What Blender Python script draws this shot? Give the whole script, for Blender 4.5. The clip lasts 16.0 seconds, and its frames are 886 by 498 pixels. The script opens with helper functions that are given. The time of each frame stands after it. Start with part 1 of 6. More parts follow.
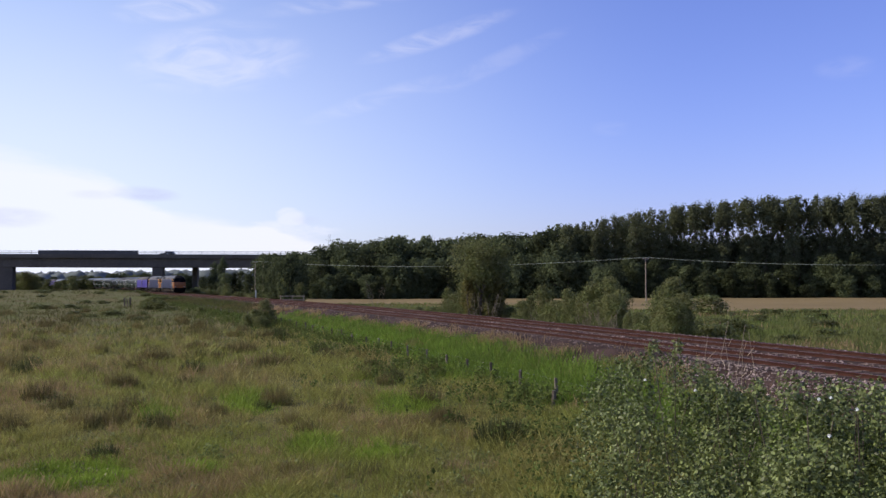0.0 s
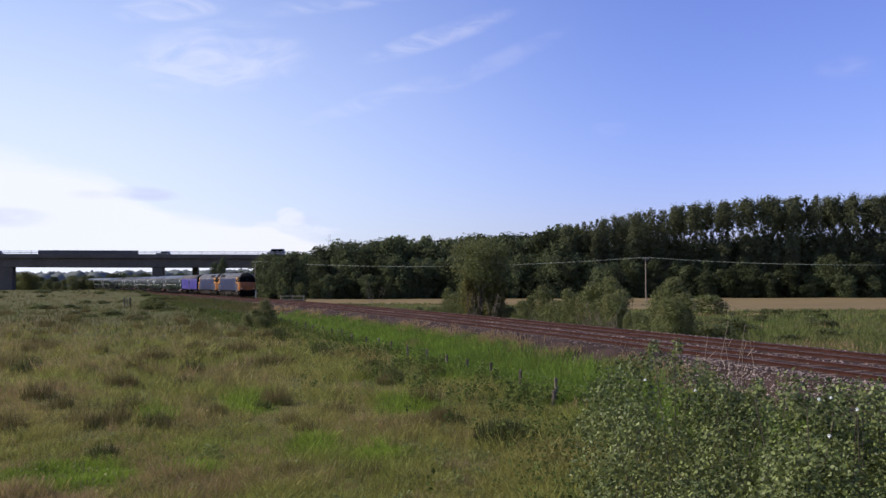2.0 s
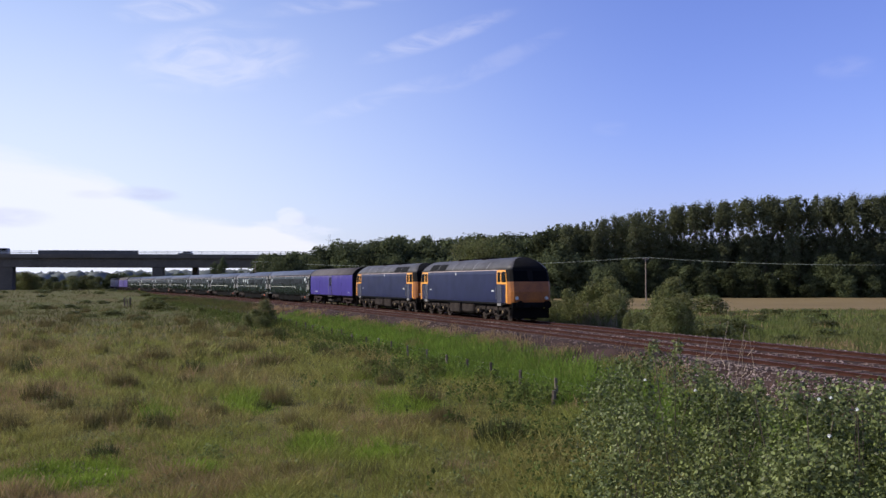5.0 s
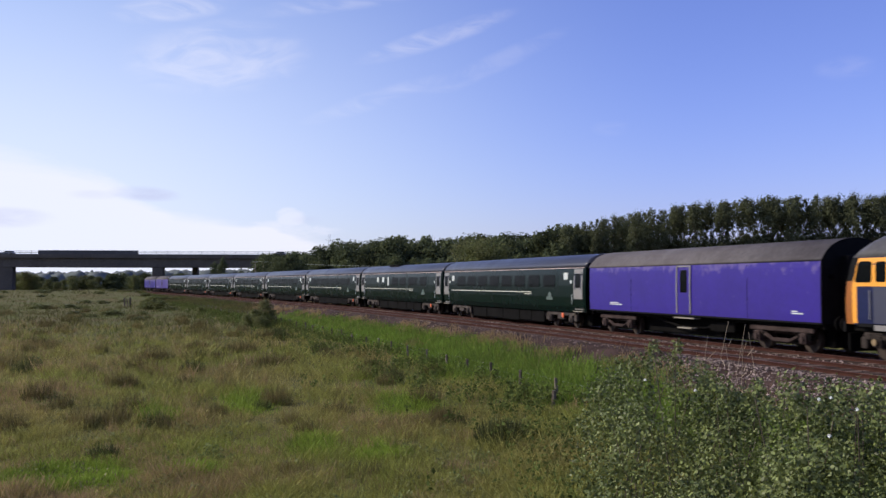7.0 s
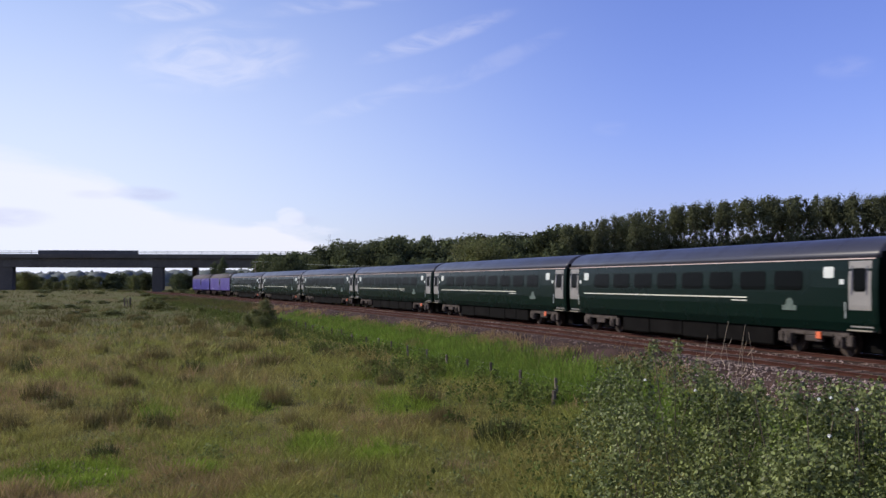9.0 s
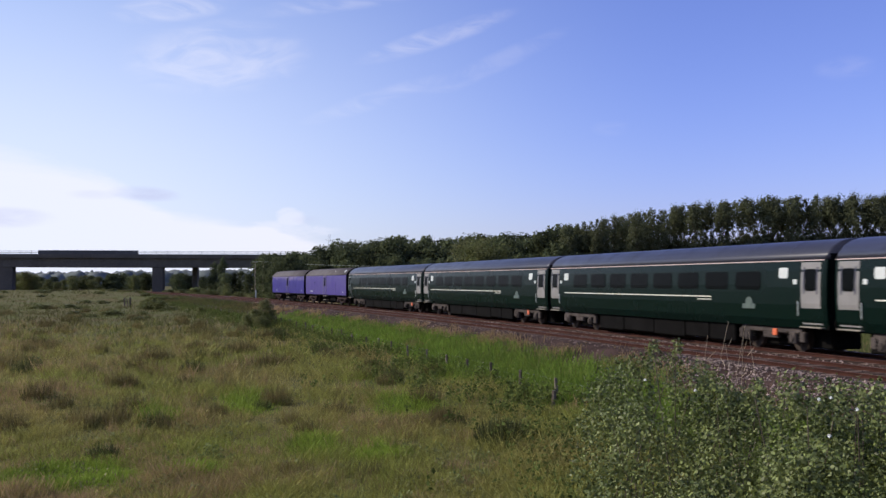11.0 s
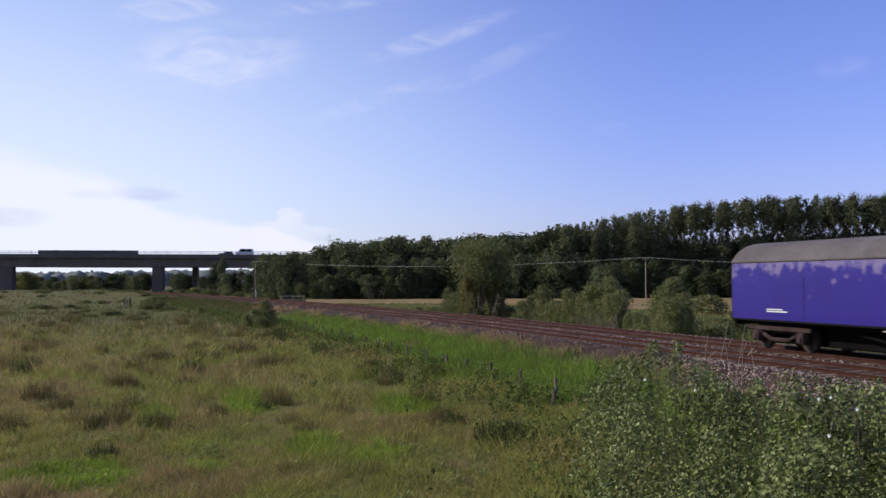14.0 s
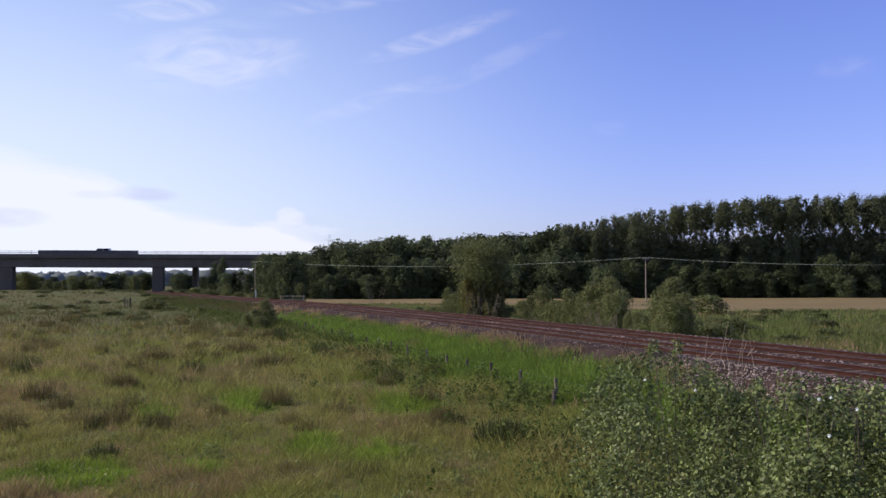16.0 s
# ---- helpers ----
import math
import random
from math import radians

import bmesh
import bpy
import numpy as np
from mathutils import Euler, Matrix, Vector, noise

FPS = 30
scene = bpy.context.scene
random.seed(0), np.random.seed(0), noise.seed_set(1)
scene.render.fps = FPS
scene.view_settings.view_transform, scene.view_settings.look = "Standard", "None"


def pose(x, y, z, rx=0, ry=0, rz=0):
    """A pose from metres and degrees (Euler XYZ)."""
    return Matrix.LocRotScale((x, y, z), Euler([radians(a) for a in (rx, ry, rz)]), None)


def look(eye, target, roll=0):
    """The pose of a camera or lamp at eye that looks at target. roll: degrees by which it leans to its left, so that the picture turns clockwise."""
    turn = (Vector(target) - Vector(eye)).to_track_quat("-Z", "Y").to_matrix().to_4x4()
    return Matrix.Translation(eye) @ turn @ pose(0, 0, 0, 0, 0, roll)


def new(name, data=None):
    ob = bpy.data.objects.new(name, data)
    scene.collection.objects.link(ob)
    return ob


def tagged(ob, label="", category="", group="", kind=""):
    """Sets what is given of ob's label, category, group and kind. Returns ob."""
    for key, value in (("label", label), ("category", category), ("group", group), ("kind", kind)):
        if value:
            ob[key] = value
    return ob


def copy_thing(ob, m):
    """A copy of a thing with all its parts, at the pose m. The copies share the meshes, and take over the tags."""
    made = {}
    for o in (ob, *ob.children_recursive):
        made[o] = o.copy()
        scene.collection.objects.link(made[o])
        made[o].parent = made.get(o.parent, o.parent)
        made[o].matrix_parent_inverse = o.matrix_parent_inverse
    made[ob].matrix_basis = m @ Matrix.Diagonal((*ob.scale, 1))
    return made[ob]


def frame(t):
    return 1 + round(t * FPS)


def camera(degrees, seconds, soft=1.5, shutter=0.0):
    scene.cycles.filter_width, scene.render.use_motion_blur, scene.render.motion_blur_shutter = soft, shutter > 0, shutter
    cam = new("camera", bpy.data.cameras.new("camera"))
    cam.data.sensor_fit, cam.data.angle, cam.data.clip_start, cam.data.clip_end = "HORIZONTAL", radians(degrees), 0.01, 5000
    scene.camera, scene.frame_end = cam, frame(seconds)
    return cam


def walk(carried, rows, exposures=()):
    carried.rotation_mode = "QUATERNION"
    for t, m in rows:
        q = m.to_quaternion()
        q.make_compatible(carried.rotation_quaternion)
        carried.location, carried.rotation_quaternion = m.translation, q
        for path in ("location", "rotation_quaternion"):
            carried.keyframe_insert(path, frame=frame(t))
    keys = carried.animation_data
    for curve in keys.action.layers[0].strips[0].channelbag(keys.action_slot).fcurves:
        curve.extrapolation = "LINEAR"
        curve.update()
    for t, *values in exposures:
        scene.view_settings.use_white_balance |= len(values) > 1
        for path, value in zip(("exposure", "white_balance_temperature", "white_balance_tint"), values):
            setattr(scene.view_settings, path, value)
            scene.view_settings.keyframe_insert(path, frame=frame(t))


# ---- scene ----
FOV = 48.02
EYE = (0.0, 0.0, 2.434)
ROWS = [(0.0, look(EYE, (0, 100, 2.434 + 100 * 0.0324), -0.17)), (16.0, look(EYE, (0, 100, 2.434 + 100 * 0.0324), -0.17))]
cam = camera(FOV, 16.0, soft=1.45, shutter=0.12)
walk(cam, ROWS, [(0.0, 0.09), (4.0, 0.09), (6.5, 0.03), (13.5, 0.03), (16.0, 0.07)])

# ---- sky and sun ----
SUN_EL, SUN_AZ = radians(33), radians(-84)   # azimuth from +y towards +x
SUN_DIR = Vector((math.sin(SUN_AZ) * math.cos(SUN_EL), math.cos(SUN_AZ) * math.cos(SUN_EL), math.sin(SUN_EL)))


def build_world():
    world = bpy.data.worlds.new("sky")
    scene.world = world
    world.use_nodes = True
    nt = world.node_tree
    nt.nodes.clear()
    n, l = nt.nodes.new, nt.links.new
    out, bg = n("ShaderNodeOutputWorld"), n("ShaderNodeBackground")
    sky = n("ShaderNodeTexSky")
    sky.sky_type, sky.sun_disc = "NISHITA", False
    sky.sun_elevation, sky.sun_rotation = SUN_EL, SUN_AZ
    sky.air_density, sky.dust_density, sky.ozone_density = 1.0, 0.6, 2.5
    bg.inputs["Strength"].default_value = 0.115
    # clouds: thin streaks overhead, soft banks low down
    co, sep = n("ShaderNodeTexCoord"), n("ShaderNodeSeparateXYZ")
    l(co.outputs["Generated"], sep.inputs[0])

    def math_node(op, a, b=None, clamp=False):
        m = n("ShaderNodeMath")
        m.operation, m.use_clamp = op, clamp
        for i, v in enumerate((a, b)):
            if v is None:
                continue
            if isinstance(v, (int, float)):
                m.inputs[i].default_value = v
            else:
                l(v, m.inputs[i])
        return m.outputs[0]

    def ramp(v, lo, hi):
        r = n("ShaderNodeMapRange")
        r.interpolation_type = "SMOOTHSTEP"
        l(v, r.inputs["Value"])
        r.inputs["From Min"].default_value, r.inputs["From Max"].default_value = lo, hi
        return r.outputs["Result"]

    def cloud(scale, offset, lo, hi, detail, distort):
        mp = n("ShaderNodeMapping")
        mp.inputs["Scale"].default_value, mp.inputs["Location"].default_value = scale, offset
        l(co.outputs["Generated"], mp.inputs["Vector"])
        t = n("ShaderNodeTexNoise")
        t.inputs["Scale"].default_value, t.inputs["Detail"].default_value = 1.0, detail
        t.inputs["Roughness"].default_value, t.inputs["Distortion"].default_value = 0.55, distort
        l(mp.outputs[0], t.inputs["Vector"])
        return ramp(t.outputs["Fac"], lo, hi)

    x, z = sep.outputs[0], sep.outputs[2]
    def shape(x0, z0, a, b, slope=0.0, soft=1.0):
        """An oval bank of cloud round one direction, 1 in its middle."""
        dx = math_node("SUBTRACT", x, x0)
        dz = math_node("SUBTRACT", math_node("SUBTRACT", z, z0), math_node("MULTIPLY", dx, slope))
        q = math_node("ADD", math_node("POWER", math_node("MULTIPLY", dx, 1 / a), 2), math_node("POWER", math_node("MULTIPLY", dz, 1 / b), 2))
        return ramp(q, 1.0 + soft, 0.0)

    def add(*v):
        out_v = v[0]
        for w in v[1:]:
            out_v = math_node("ADD", out_v, w)
        return math_node("MINIMUM", out_v, 1.0)

    billow = cloud((9, 9, 30), (3.1, 0.4, 0.2), 0.25, 0.75, 8, 0.4)
    fine = cloud((22, 22, 60), (1.3, 2.4, 0.7), 0.30, 0.70, 6, 0.3)

    def part_of(v, k):
        return math_node("MULTIPLY", v, k)

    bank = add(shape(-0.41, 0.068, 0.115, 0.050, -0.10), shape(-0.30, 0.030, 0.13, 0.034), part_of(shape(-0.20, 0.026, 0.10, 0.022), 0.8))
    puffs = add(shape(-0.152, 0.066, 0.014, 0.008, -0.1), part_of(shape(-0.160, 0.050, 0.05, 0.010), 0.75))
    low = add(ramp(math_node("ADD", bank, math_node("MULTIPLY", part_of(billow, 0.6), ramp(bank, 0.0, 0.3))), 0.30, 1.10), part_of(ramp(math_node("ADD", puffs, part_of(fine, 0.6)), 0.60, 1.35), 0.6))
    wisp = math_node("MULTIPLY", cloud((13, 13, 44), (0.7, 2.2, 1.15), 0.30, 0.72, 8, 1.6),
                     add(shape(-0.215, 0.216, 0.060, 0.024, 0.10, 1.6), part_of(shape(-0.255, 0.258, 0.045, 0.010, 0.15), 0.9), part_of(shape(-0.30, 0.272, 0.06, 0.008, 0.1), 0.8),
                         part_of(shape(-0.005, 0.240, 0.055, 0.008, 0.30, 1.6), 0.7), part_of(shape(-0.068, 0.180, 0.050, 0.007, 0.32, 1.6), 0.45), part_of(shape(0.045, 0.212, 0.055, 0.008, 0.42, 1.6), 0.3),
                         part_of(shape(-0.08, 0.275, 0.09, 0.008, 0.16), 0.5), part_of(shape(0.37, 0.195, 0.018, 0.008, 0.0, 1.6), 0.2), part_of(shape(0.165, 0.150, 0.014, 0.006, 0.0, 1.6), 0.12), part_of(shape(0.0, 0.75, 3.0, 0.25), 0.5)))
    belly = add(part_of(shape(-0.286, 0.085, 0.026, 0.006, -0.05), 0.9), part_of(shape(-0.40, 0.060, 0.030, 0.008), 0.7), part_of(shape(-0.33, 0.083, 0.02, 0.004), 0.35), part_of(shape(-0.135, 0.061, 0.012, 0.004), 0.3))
    haze = math_node("MULTIPLY", ramp(z, 0.47, -0.02), ramp(x, 0.26, -0.44))
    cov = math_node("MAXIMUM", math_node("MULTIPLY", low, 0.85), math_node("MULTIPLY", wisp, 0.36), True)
    mix, tint = n("ShaderNodeMix"), n("ShaderNodeMix")
    for m in (mix, tint):
        m.data_type = "RGBA"
    tint.blend_type = "MULTIPLY"
    tint.inputs[0].default_value = 1.0
    l(sky.outputs[0], tint.inputs[6])
    side = n("ShaderNodeMix")
    side.data_type = "RGBA"
    l(ramp(x, -0.45, 0.30), side.inputs[0])
    side.inputs[6].default_value, side.inputs[7].default_value = (0.91, 1.00, 1.39, 1), (0.95, 0.90, 1.52, 1)
    l(side.outputs[2], tint.inputs[7])
    l(cov, mix.inputs[0])
    l(tint.outputs[2], mix.inputs[6])
    mix.inputs[7].default_value = (8.3, 7.9, 8.7, 1)
    mix2 = n("ShaderNodeMix")
    mix2.data_type = "RGBA"
    l(math_node("MULTIPLY", haze, 0.88), mix2.inputs[0])
    l(mix.outputs[2], mix2.inputs[6])
    mix2.inputs[7].default_value = (7.25, 7.7, 9.2, 1)
    shade = n("ShaderNodeMix")
    shade.data_type = "RGBA"
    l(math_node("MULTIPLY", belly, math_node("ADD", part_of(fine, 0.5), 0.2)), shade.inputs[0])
    l(mix2.outputs[2], shade.inputs[6])
    shade.inputs[7].default_value = (4.9, 5.2, 7.4, 1)
    l(shade.outputs[2], bg.inputs["Color"])
    l(bg.outputs[0], out.inputs["Surface"])


build_world()
lamp = bpy.data.lights.new("sun", "SUN")
lamp.energy, lamp.angle, lamp.color = 5.0, radians(0.6), (1.0, 0.91, 0.76)
sun = new("sun", lamp)
sun.matrix_world = look(SUN_DIR * 100, (0, 0, 0))


# ---- materials ----
def material(name, color, rough=0.7, metal=0.0, vary=0.25, scale=3.0, fine=40.0, bump=0.0, spread=0.0, color2=None, space="Object", translucent=0.0, coat=0.0, island=0.0, spec=0.5):
    """Two scales of variation, a bump, and a spread from piece to piece."""
    m = bpy.data.materials.new(name)
    m.use_nodes = True
    nt = m.node_tree
    n, l = nt.nodes.new, nt.links.new
    bsdf, out = nt.nodes["Principled BSDF"], nt.nodes["Material Output"]
    co = n("ShaderNodeTexCoord")
    if space == "World":
        src = n("ShaderNodeNewGeometry").outputs["Position"]
    else:
        src = co.outputs[space]
    big, small = n("ShaderNodeTexNoise"), n("ShaderNodeTexNoise")
    big.inputs["Scale"].default_value, small.inputs["Scale"].default_value = scale, fine
    big.inputs["Detail"].default_value, small.inputs["Detail"].default_value = 4, 3
    l(src, big.inputs["Vector"]), l(src, small.inputs["Vector"])
    mix = n("ShaderNodeMix")
    mix.data_type = "RGBA"
    c2 = color2 or tuple(c * (1 - vary) for c in color)
    mix.inputs[6].default_value, mix.inputs[7].default_value = (*color, 1), (*c2, 1)
    r = n("ShaderNodeMapRange")
    r.inputs["From Min"].default_value, r.inputs["From Max"].default_value = 0.36, 0.64
    l(big.outputs["Fac"], r.inputs["Value"]), l(r.outputs["Result"], mix.inputs[0])
    hsv = n("ShaderNodeHueSaturation")
    l(mix.outputs[2], hsv.inputs["Color"])
    val = n("ShaderNodeMapRange")
    val.inputs["From Min"].default_value, val.inputs["From Max"].default_value = 0.3, 0.7
    val.inputs["To Min"].default_value, val.inputs["To Max"].default_value = 1 - vary * 0.6, 1 + vary * 0.6
    l(small.outputs["Fac"], val.inputs["Value"])
    last = val.outputs["Result"]
    for amount, node, sock in ((spread, "ShaderNodeObjectInfo", "Random"), (island, "ShaderNodeNewGeometry", "Random Per Island")):
        if amount:
            rnd, mul = n("ShaderNodeMapRange"), n("ShaderNodeMath")
            rnd.inputs["To Min"].default_value, rnd.inputs["To Max"].default_value = 1 - amount, 1 + amount
            l(n(node).outputs[sock], rnd.inputs["Value"])
            mul.operation = "MULTIPLY"
            l(last, mul.inputs[0]), l(rnd.outputs["Result"], mul.inputs[1])
            last = mul.outputs[0]
    l(last, hsv.inputs["Value"])
    l(hsv.outputs["Color"], bsdf.inputs["Base Color"])
    bsdf.inputs["Metallic"].default_value = metal
    bsdf.inputs["Specular IOR Level"].default_value = spec
    bsdf.inputs["Coat Weight"].default_value = coat
    rr = n("ShaderNodeMapRange")
    rr.inputs["To Min"].default_value, rr.inputs["To Max"].default_value = max(0.02, rough - 0.1), min(1, rough + 0.1)
    l(big.outputs["Fac"], rr.inputs["Value"]), l(rr.outputs["Result"], bsdf.inputs["Roughness"])
    if bump:
        b = n("ShaderNodeBump")
        b.inputs["Strength"].default_value, b.inputs["Distance"].default_value = min(1, bump * 20), bump
        l(small.outputs["Fac"], b.inputs["Height"]), l(b.outputs[0], bsdf.inputs["Normal"])
    if translucent:
        tr, ms = n("ShaderNodeBsdfTranslucent"), n("ShaderNodeMixShader")
        l(hsv.outputs["Color"], tr.inputs["Color"])
        ms.inputs[0].default_value = translucent
        l(bsdf.outputs[0], ms.inputs[1]), l(tr.outputs[0], ms.inputs[2]), l(ms.outputs[0], out.inputs["Surface"])
    return m


def leaf(name, a, b, spread=0.12, island=0.35, scale=0.6, tr=0.3, rough=0.55, spec=0.3):
    return material(name, a, rough, color2=b, vary=0.25, scale=scale, fine=6, spread=spread, island=island, translucent=tr, spec=spec)


M = {
    "soil": material("meadow_ground", (0.082, 0.090, 0.027), 0.95, color2=(0.105, 0.082, 0.038), scale=0.16, fine=3, vary=0.4, bump=0.05, space="World", spec=0.08),
    "stubble": material("ripe_field", (0.195, 0.145, 0.072), 0.95, color2=(0.16, 0.118, 0.058), scale=0.05, fine=2, vary=0.2, bump=0.04, space="World", spec=0.08),
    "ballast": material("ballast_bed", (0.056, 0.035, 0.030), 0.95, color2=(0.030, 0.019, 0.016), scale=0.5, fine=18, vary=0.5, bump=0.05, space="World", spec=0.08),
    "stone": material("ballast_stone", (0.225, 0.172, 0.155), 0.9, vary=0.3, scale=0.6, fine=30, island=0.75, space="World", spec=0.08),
    "rail": material("rusty_rail_steel", (0.052, 0.021, 0.016), 0.85, metal=0.0, scale=1.5, fine=25, vary=0.3, space="World", spec=0.08),
    "railhead": material("worn_rail_head", (0.17, 0.10, 0.085), 0.5, metal=0.4, scale=1.5, fine=25, vary=0.2, space="World"),
    "sleeper": material("concrete_sleeper", (0.145, 0.105, 0.088), 0.9, color2=(0.048, 0.031, 0.026), scale=1.2, fine=30, vary=0.3, spread=0.4, space="World", spec=0.08),
    "concrete": material("viaduct_concrete", (0.135, 0.118, 0.098), 0.85, color2=(0.10, 0.088, 0.074), scale=0.12, fine=2, vary=0.2, spec=0.08),
    "steel": material("galvanised_steel", (0.42, 0.44, 0.46), 0.5, metal=0.6, scale=2, vary=0.15),
    "barrier": material("dark_barrier_board", (0.09, 0.085, 0.085), 0.8, scale=0.4, fine=5, vary=0.2),
    "pole": material("weathered_timber_pole", (0.30, 0.25, 0.20), 0.9, scale=2, fine=30, vary=0.3, bump=0.004, spec=0.08),
    "wire": material("overhead_wire", (0.20, 0.23, 0.20), 0.6, metal=0.0),
    "post": material("grey_fence_timber", (0.15, 0.125, 0.10), 0.9, scale=4, fine=40, vary=0.35, spread=0.3, bump=0.006, spec=0.08),
    "bark": material("tree_bark", (0.13, 0.105, 0.08), 0.9, scale=2, fine=20, vary=0.4, bump=0.02, spec=0.08),
    # foliage
    "wood_leaf": leaf("woodland_leaves", (0.086, 0.100, 0.047), (0.064, 0.078, 0.040), 0.5, 0.16, tr=0.32, spec=0.05, rough=0.8),
    "poplar_leaf": leaf("poplar_leaves", (0.124, 0.134, 0.072), (0.094, 0.105, 0.057), 0.22, 0.2, spec=0.03, rough=0.7),
    "hedge_leaf": leaf("hedge_leaves", (0.115, 0.140, 0.044), (0.140, 0.138, 0.055), 0.3, tr=0.38, spec=0.12),
    "ivy_leaf": leaf("ivy_leaves", (0.150, 0.150, 0.048), (0.185, 0.155, 0.060), 0.2, 0.25, tr=0.4, spec=0.08),
    "bramble_leaf": leaf("bramble_leaves", (0.160, 0.186, 0.060), (0.086, 0.110, 0.037), 0.0, 0.6, 1.3, 0.26, 0.5, 0.26),
    # Leaf colour paled to blue-grey to carry the haze of the air.
    "far_leaf": material("distant_woodland_haze", (0.135, 0.150, 0.145), 0.95, color2=(0.100, 0.115, 0.112), scale=0.06, fine=0.4, vary=0.25, island=0.2, space="World", spec=0.08),
    "grass": leaf("meadow_grass_blades", (0.212, 0.240, 0.052), (0.290, 0.246, 0.088), 0, 0.4, 0.14, 0.4, spec=0.1),
    # Grass colour cut down to offset grazing sun on the far upright blades.
    "fargrass": leaf("darkened_distant_grass_blades", (0.082, 0.102, 0.028), (0.112, 0.098, 0.040), 0, 0.4, 0.07, 0.35, spec=0.08),
    "roughgrass": leaf("rank_green_grass", (0.120, 0.155, 0.042), (0.150, 0.150, 0.055), 0, 0.35, 0.12, 0.4, spec=0.08),
    "scrub_leaf": leaf("scrub_leaves", (0.112, 0.132, 0.046), (0.135, 0.134, 0.056), 0.25, 0.2, tr=0.40, spec=0.1),
    "dry": leaf("dry_seeding_grass", (0.32, 0.220, 0.125), (0.265, 0.20, 0.092), 0, 0.35, 0.3, 0.4, spec=0.1),
    "fresh": leaf("fresh_bright_grass", (0.205, 0.285, 0.040), (0.160, 0.220, 0.036), 0, 0.35, 0.5, 0.42, spec=0.1),
    "lush": leaf("lush_green_grass", (0.158, 0.245, 0.037), (0.115, 0.168, 0.032), 0, 0.35, 0.5, 0.42, spec=0.1),
    "rush": leaf("dark_rushes", (0.185, 0.145, 0.062), (0.125, 0.12, 0.048), 0.3, 0.4, 1.0, 0.3, spec=0.08),
    "nettle_leaf": leaf("nettle_leaves", (0.110, 0.140, 0.038), (0.085, 0.108, 0.032), 0.0, 0.4, 0.8, 0.35, rough=0.8, spec=0.03),
    # Deep green, with the shading of the darkest clumps taken into the colour.
    "darkrush": leaf("deep_green_shaded_rushes", (0.085, 0.092, 0.036), (0.065, 0.076, 0.030), 0.2, 0.35, 1.0, 0.2, spec=0.05),
    "flower": material("white_petals", (0.85, 0.85, 0.82), 0.6, vary=0.05),
    "deadwood": material("weathered_dead_wood", (0.22, 0.18, 0.13), 0.9, vary=0.3, island=0.3, spec=0.1),
    "stem": material("dead_stems", (0.40, 0.32, 0.23), 0.9, vary=0.3, island=0.3),
}


# ---- building helpers ----
def mesh_object(name, verts, faces, mats, parent=None, label="", smooth=False, index=None):
    me = bpy.data.meshes.new(name)
    me.from_pydata([tuple(v) for v in verts], [], faces)
    for m in (mats if isinstance(mats, (list, tuple)) else [mats]):
        me.materials.append(m)
    if index is not None:
        me.polygons.foreach_set("material_index", index)
    if smooth:
        me.polygons.foreach_set("use_smooth", [True] * len(me.polygons))
    me.update()
    ob = new(name, me)
    ob.parent = parent
    if label:
        ob["label"] = label
    return ob


def quads_object(name, corners, mat, parent=None, label=""):
    """One mesh of many loose quads from an array (n, k, 3)."""
    nq, k = corners.shape[:2]
    me = bpy.data.meshes.new(name)
    me.vertices.add(nq * k)
    me.vertices.foreach_set("co", corners.reshape(-1).astype(np.float32))
    me.loops.add(nq * k)
    me.loops.foreach_set("vertex_index", np.arange(nq * k, dtype=np.int32))
    me.polygons.add(nq)
    me.polygons.foreach_set("loop_start", np.arange(0, nq * k, k, dtype=np.int32))
    me.polygons.foreach_set("loop_total", np.full(nq, k, dtype=np.int32))
    me.materials.append(mat)
    me.update(calc_edges=True)
    me.validate()
    ob = new(name, me)
    ob.parent = parent
    if label:
        ob["label"] = label
    return ob


def part(name, bm, mat, parent, label="", smooth=False):
    me = bpy.data.meshes.new(name)
    bmesh.ops.recalc_face_normals(bm, faces=bm.faces)
    bm.to_mesh(me)
    bm.free()
    for m in (mat if isinstance(mat, (list, tuple)) else [mat]):
        me.materials.append(m)
    if smooth:
        me.polygons.foreach_set("use_smooth", [True] * len(me.polygons))
    ob = new(name, me)
    ob.parent = parent
    if label:
        ob["label"] = label
    return ob


def box(bm, x0, x1, y0, y1, z0, z1, bevel=0.0, mi=0):
    m = Matrix.Translation(((x0 + x1) / 2, (y0 + y1) / 2, (z0 + z1) / 2)) @ Matrix.Diagonal((abs(x1 - x0), abs(y1 - y0), abs(z1 - z0), 1))
    r = bmesh.ops.create_cube(bm, size=1.0, matrix=m)
    faces = {f for v in r["verts"] for f in v.link_faces}
    if bevel:
        edges = {e for v in r["verts"] for e in v.link_edges}
        rr = bmesh.ops.bevel(bm, geom=list(edges), offset=bevel, segments=1, affect="EDGES")
        faces = set(rr["faces"]) | {f for f in faces if f.is_valid}
    for f in faces:
        f.material_index = mi
    return bm


def cyl(bm, p, q, r, seg=12, r2=None, mi=0):
    p, q = Vector(p), Vector(q)
    d = q - p
    m = Matrix.Translation((p + q) / 2) @ d.to_track_quat("Z", "Y").to_matrix().to_4x4()
    rr = bmesh.ops.create_cone(bm, cap_ends=True, segments=seg, radius1=r, radius2=r if r2 is None else r2, depth=d.length, matrix=m)
    for f in {f for v in rr["verts"] for f in v.link_faces}:
        f.material_index = mi
    return bm


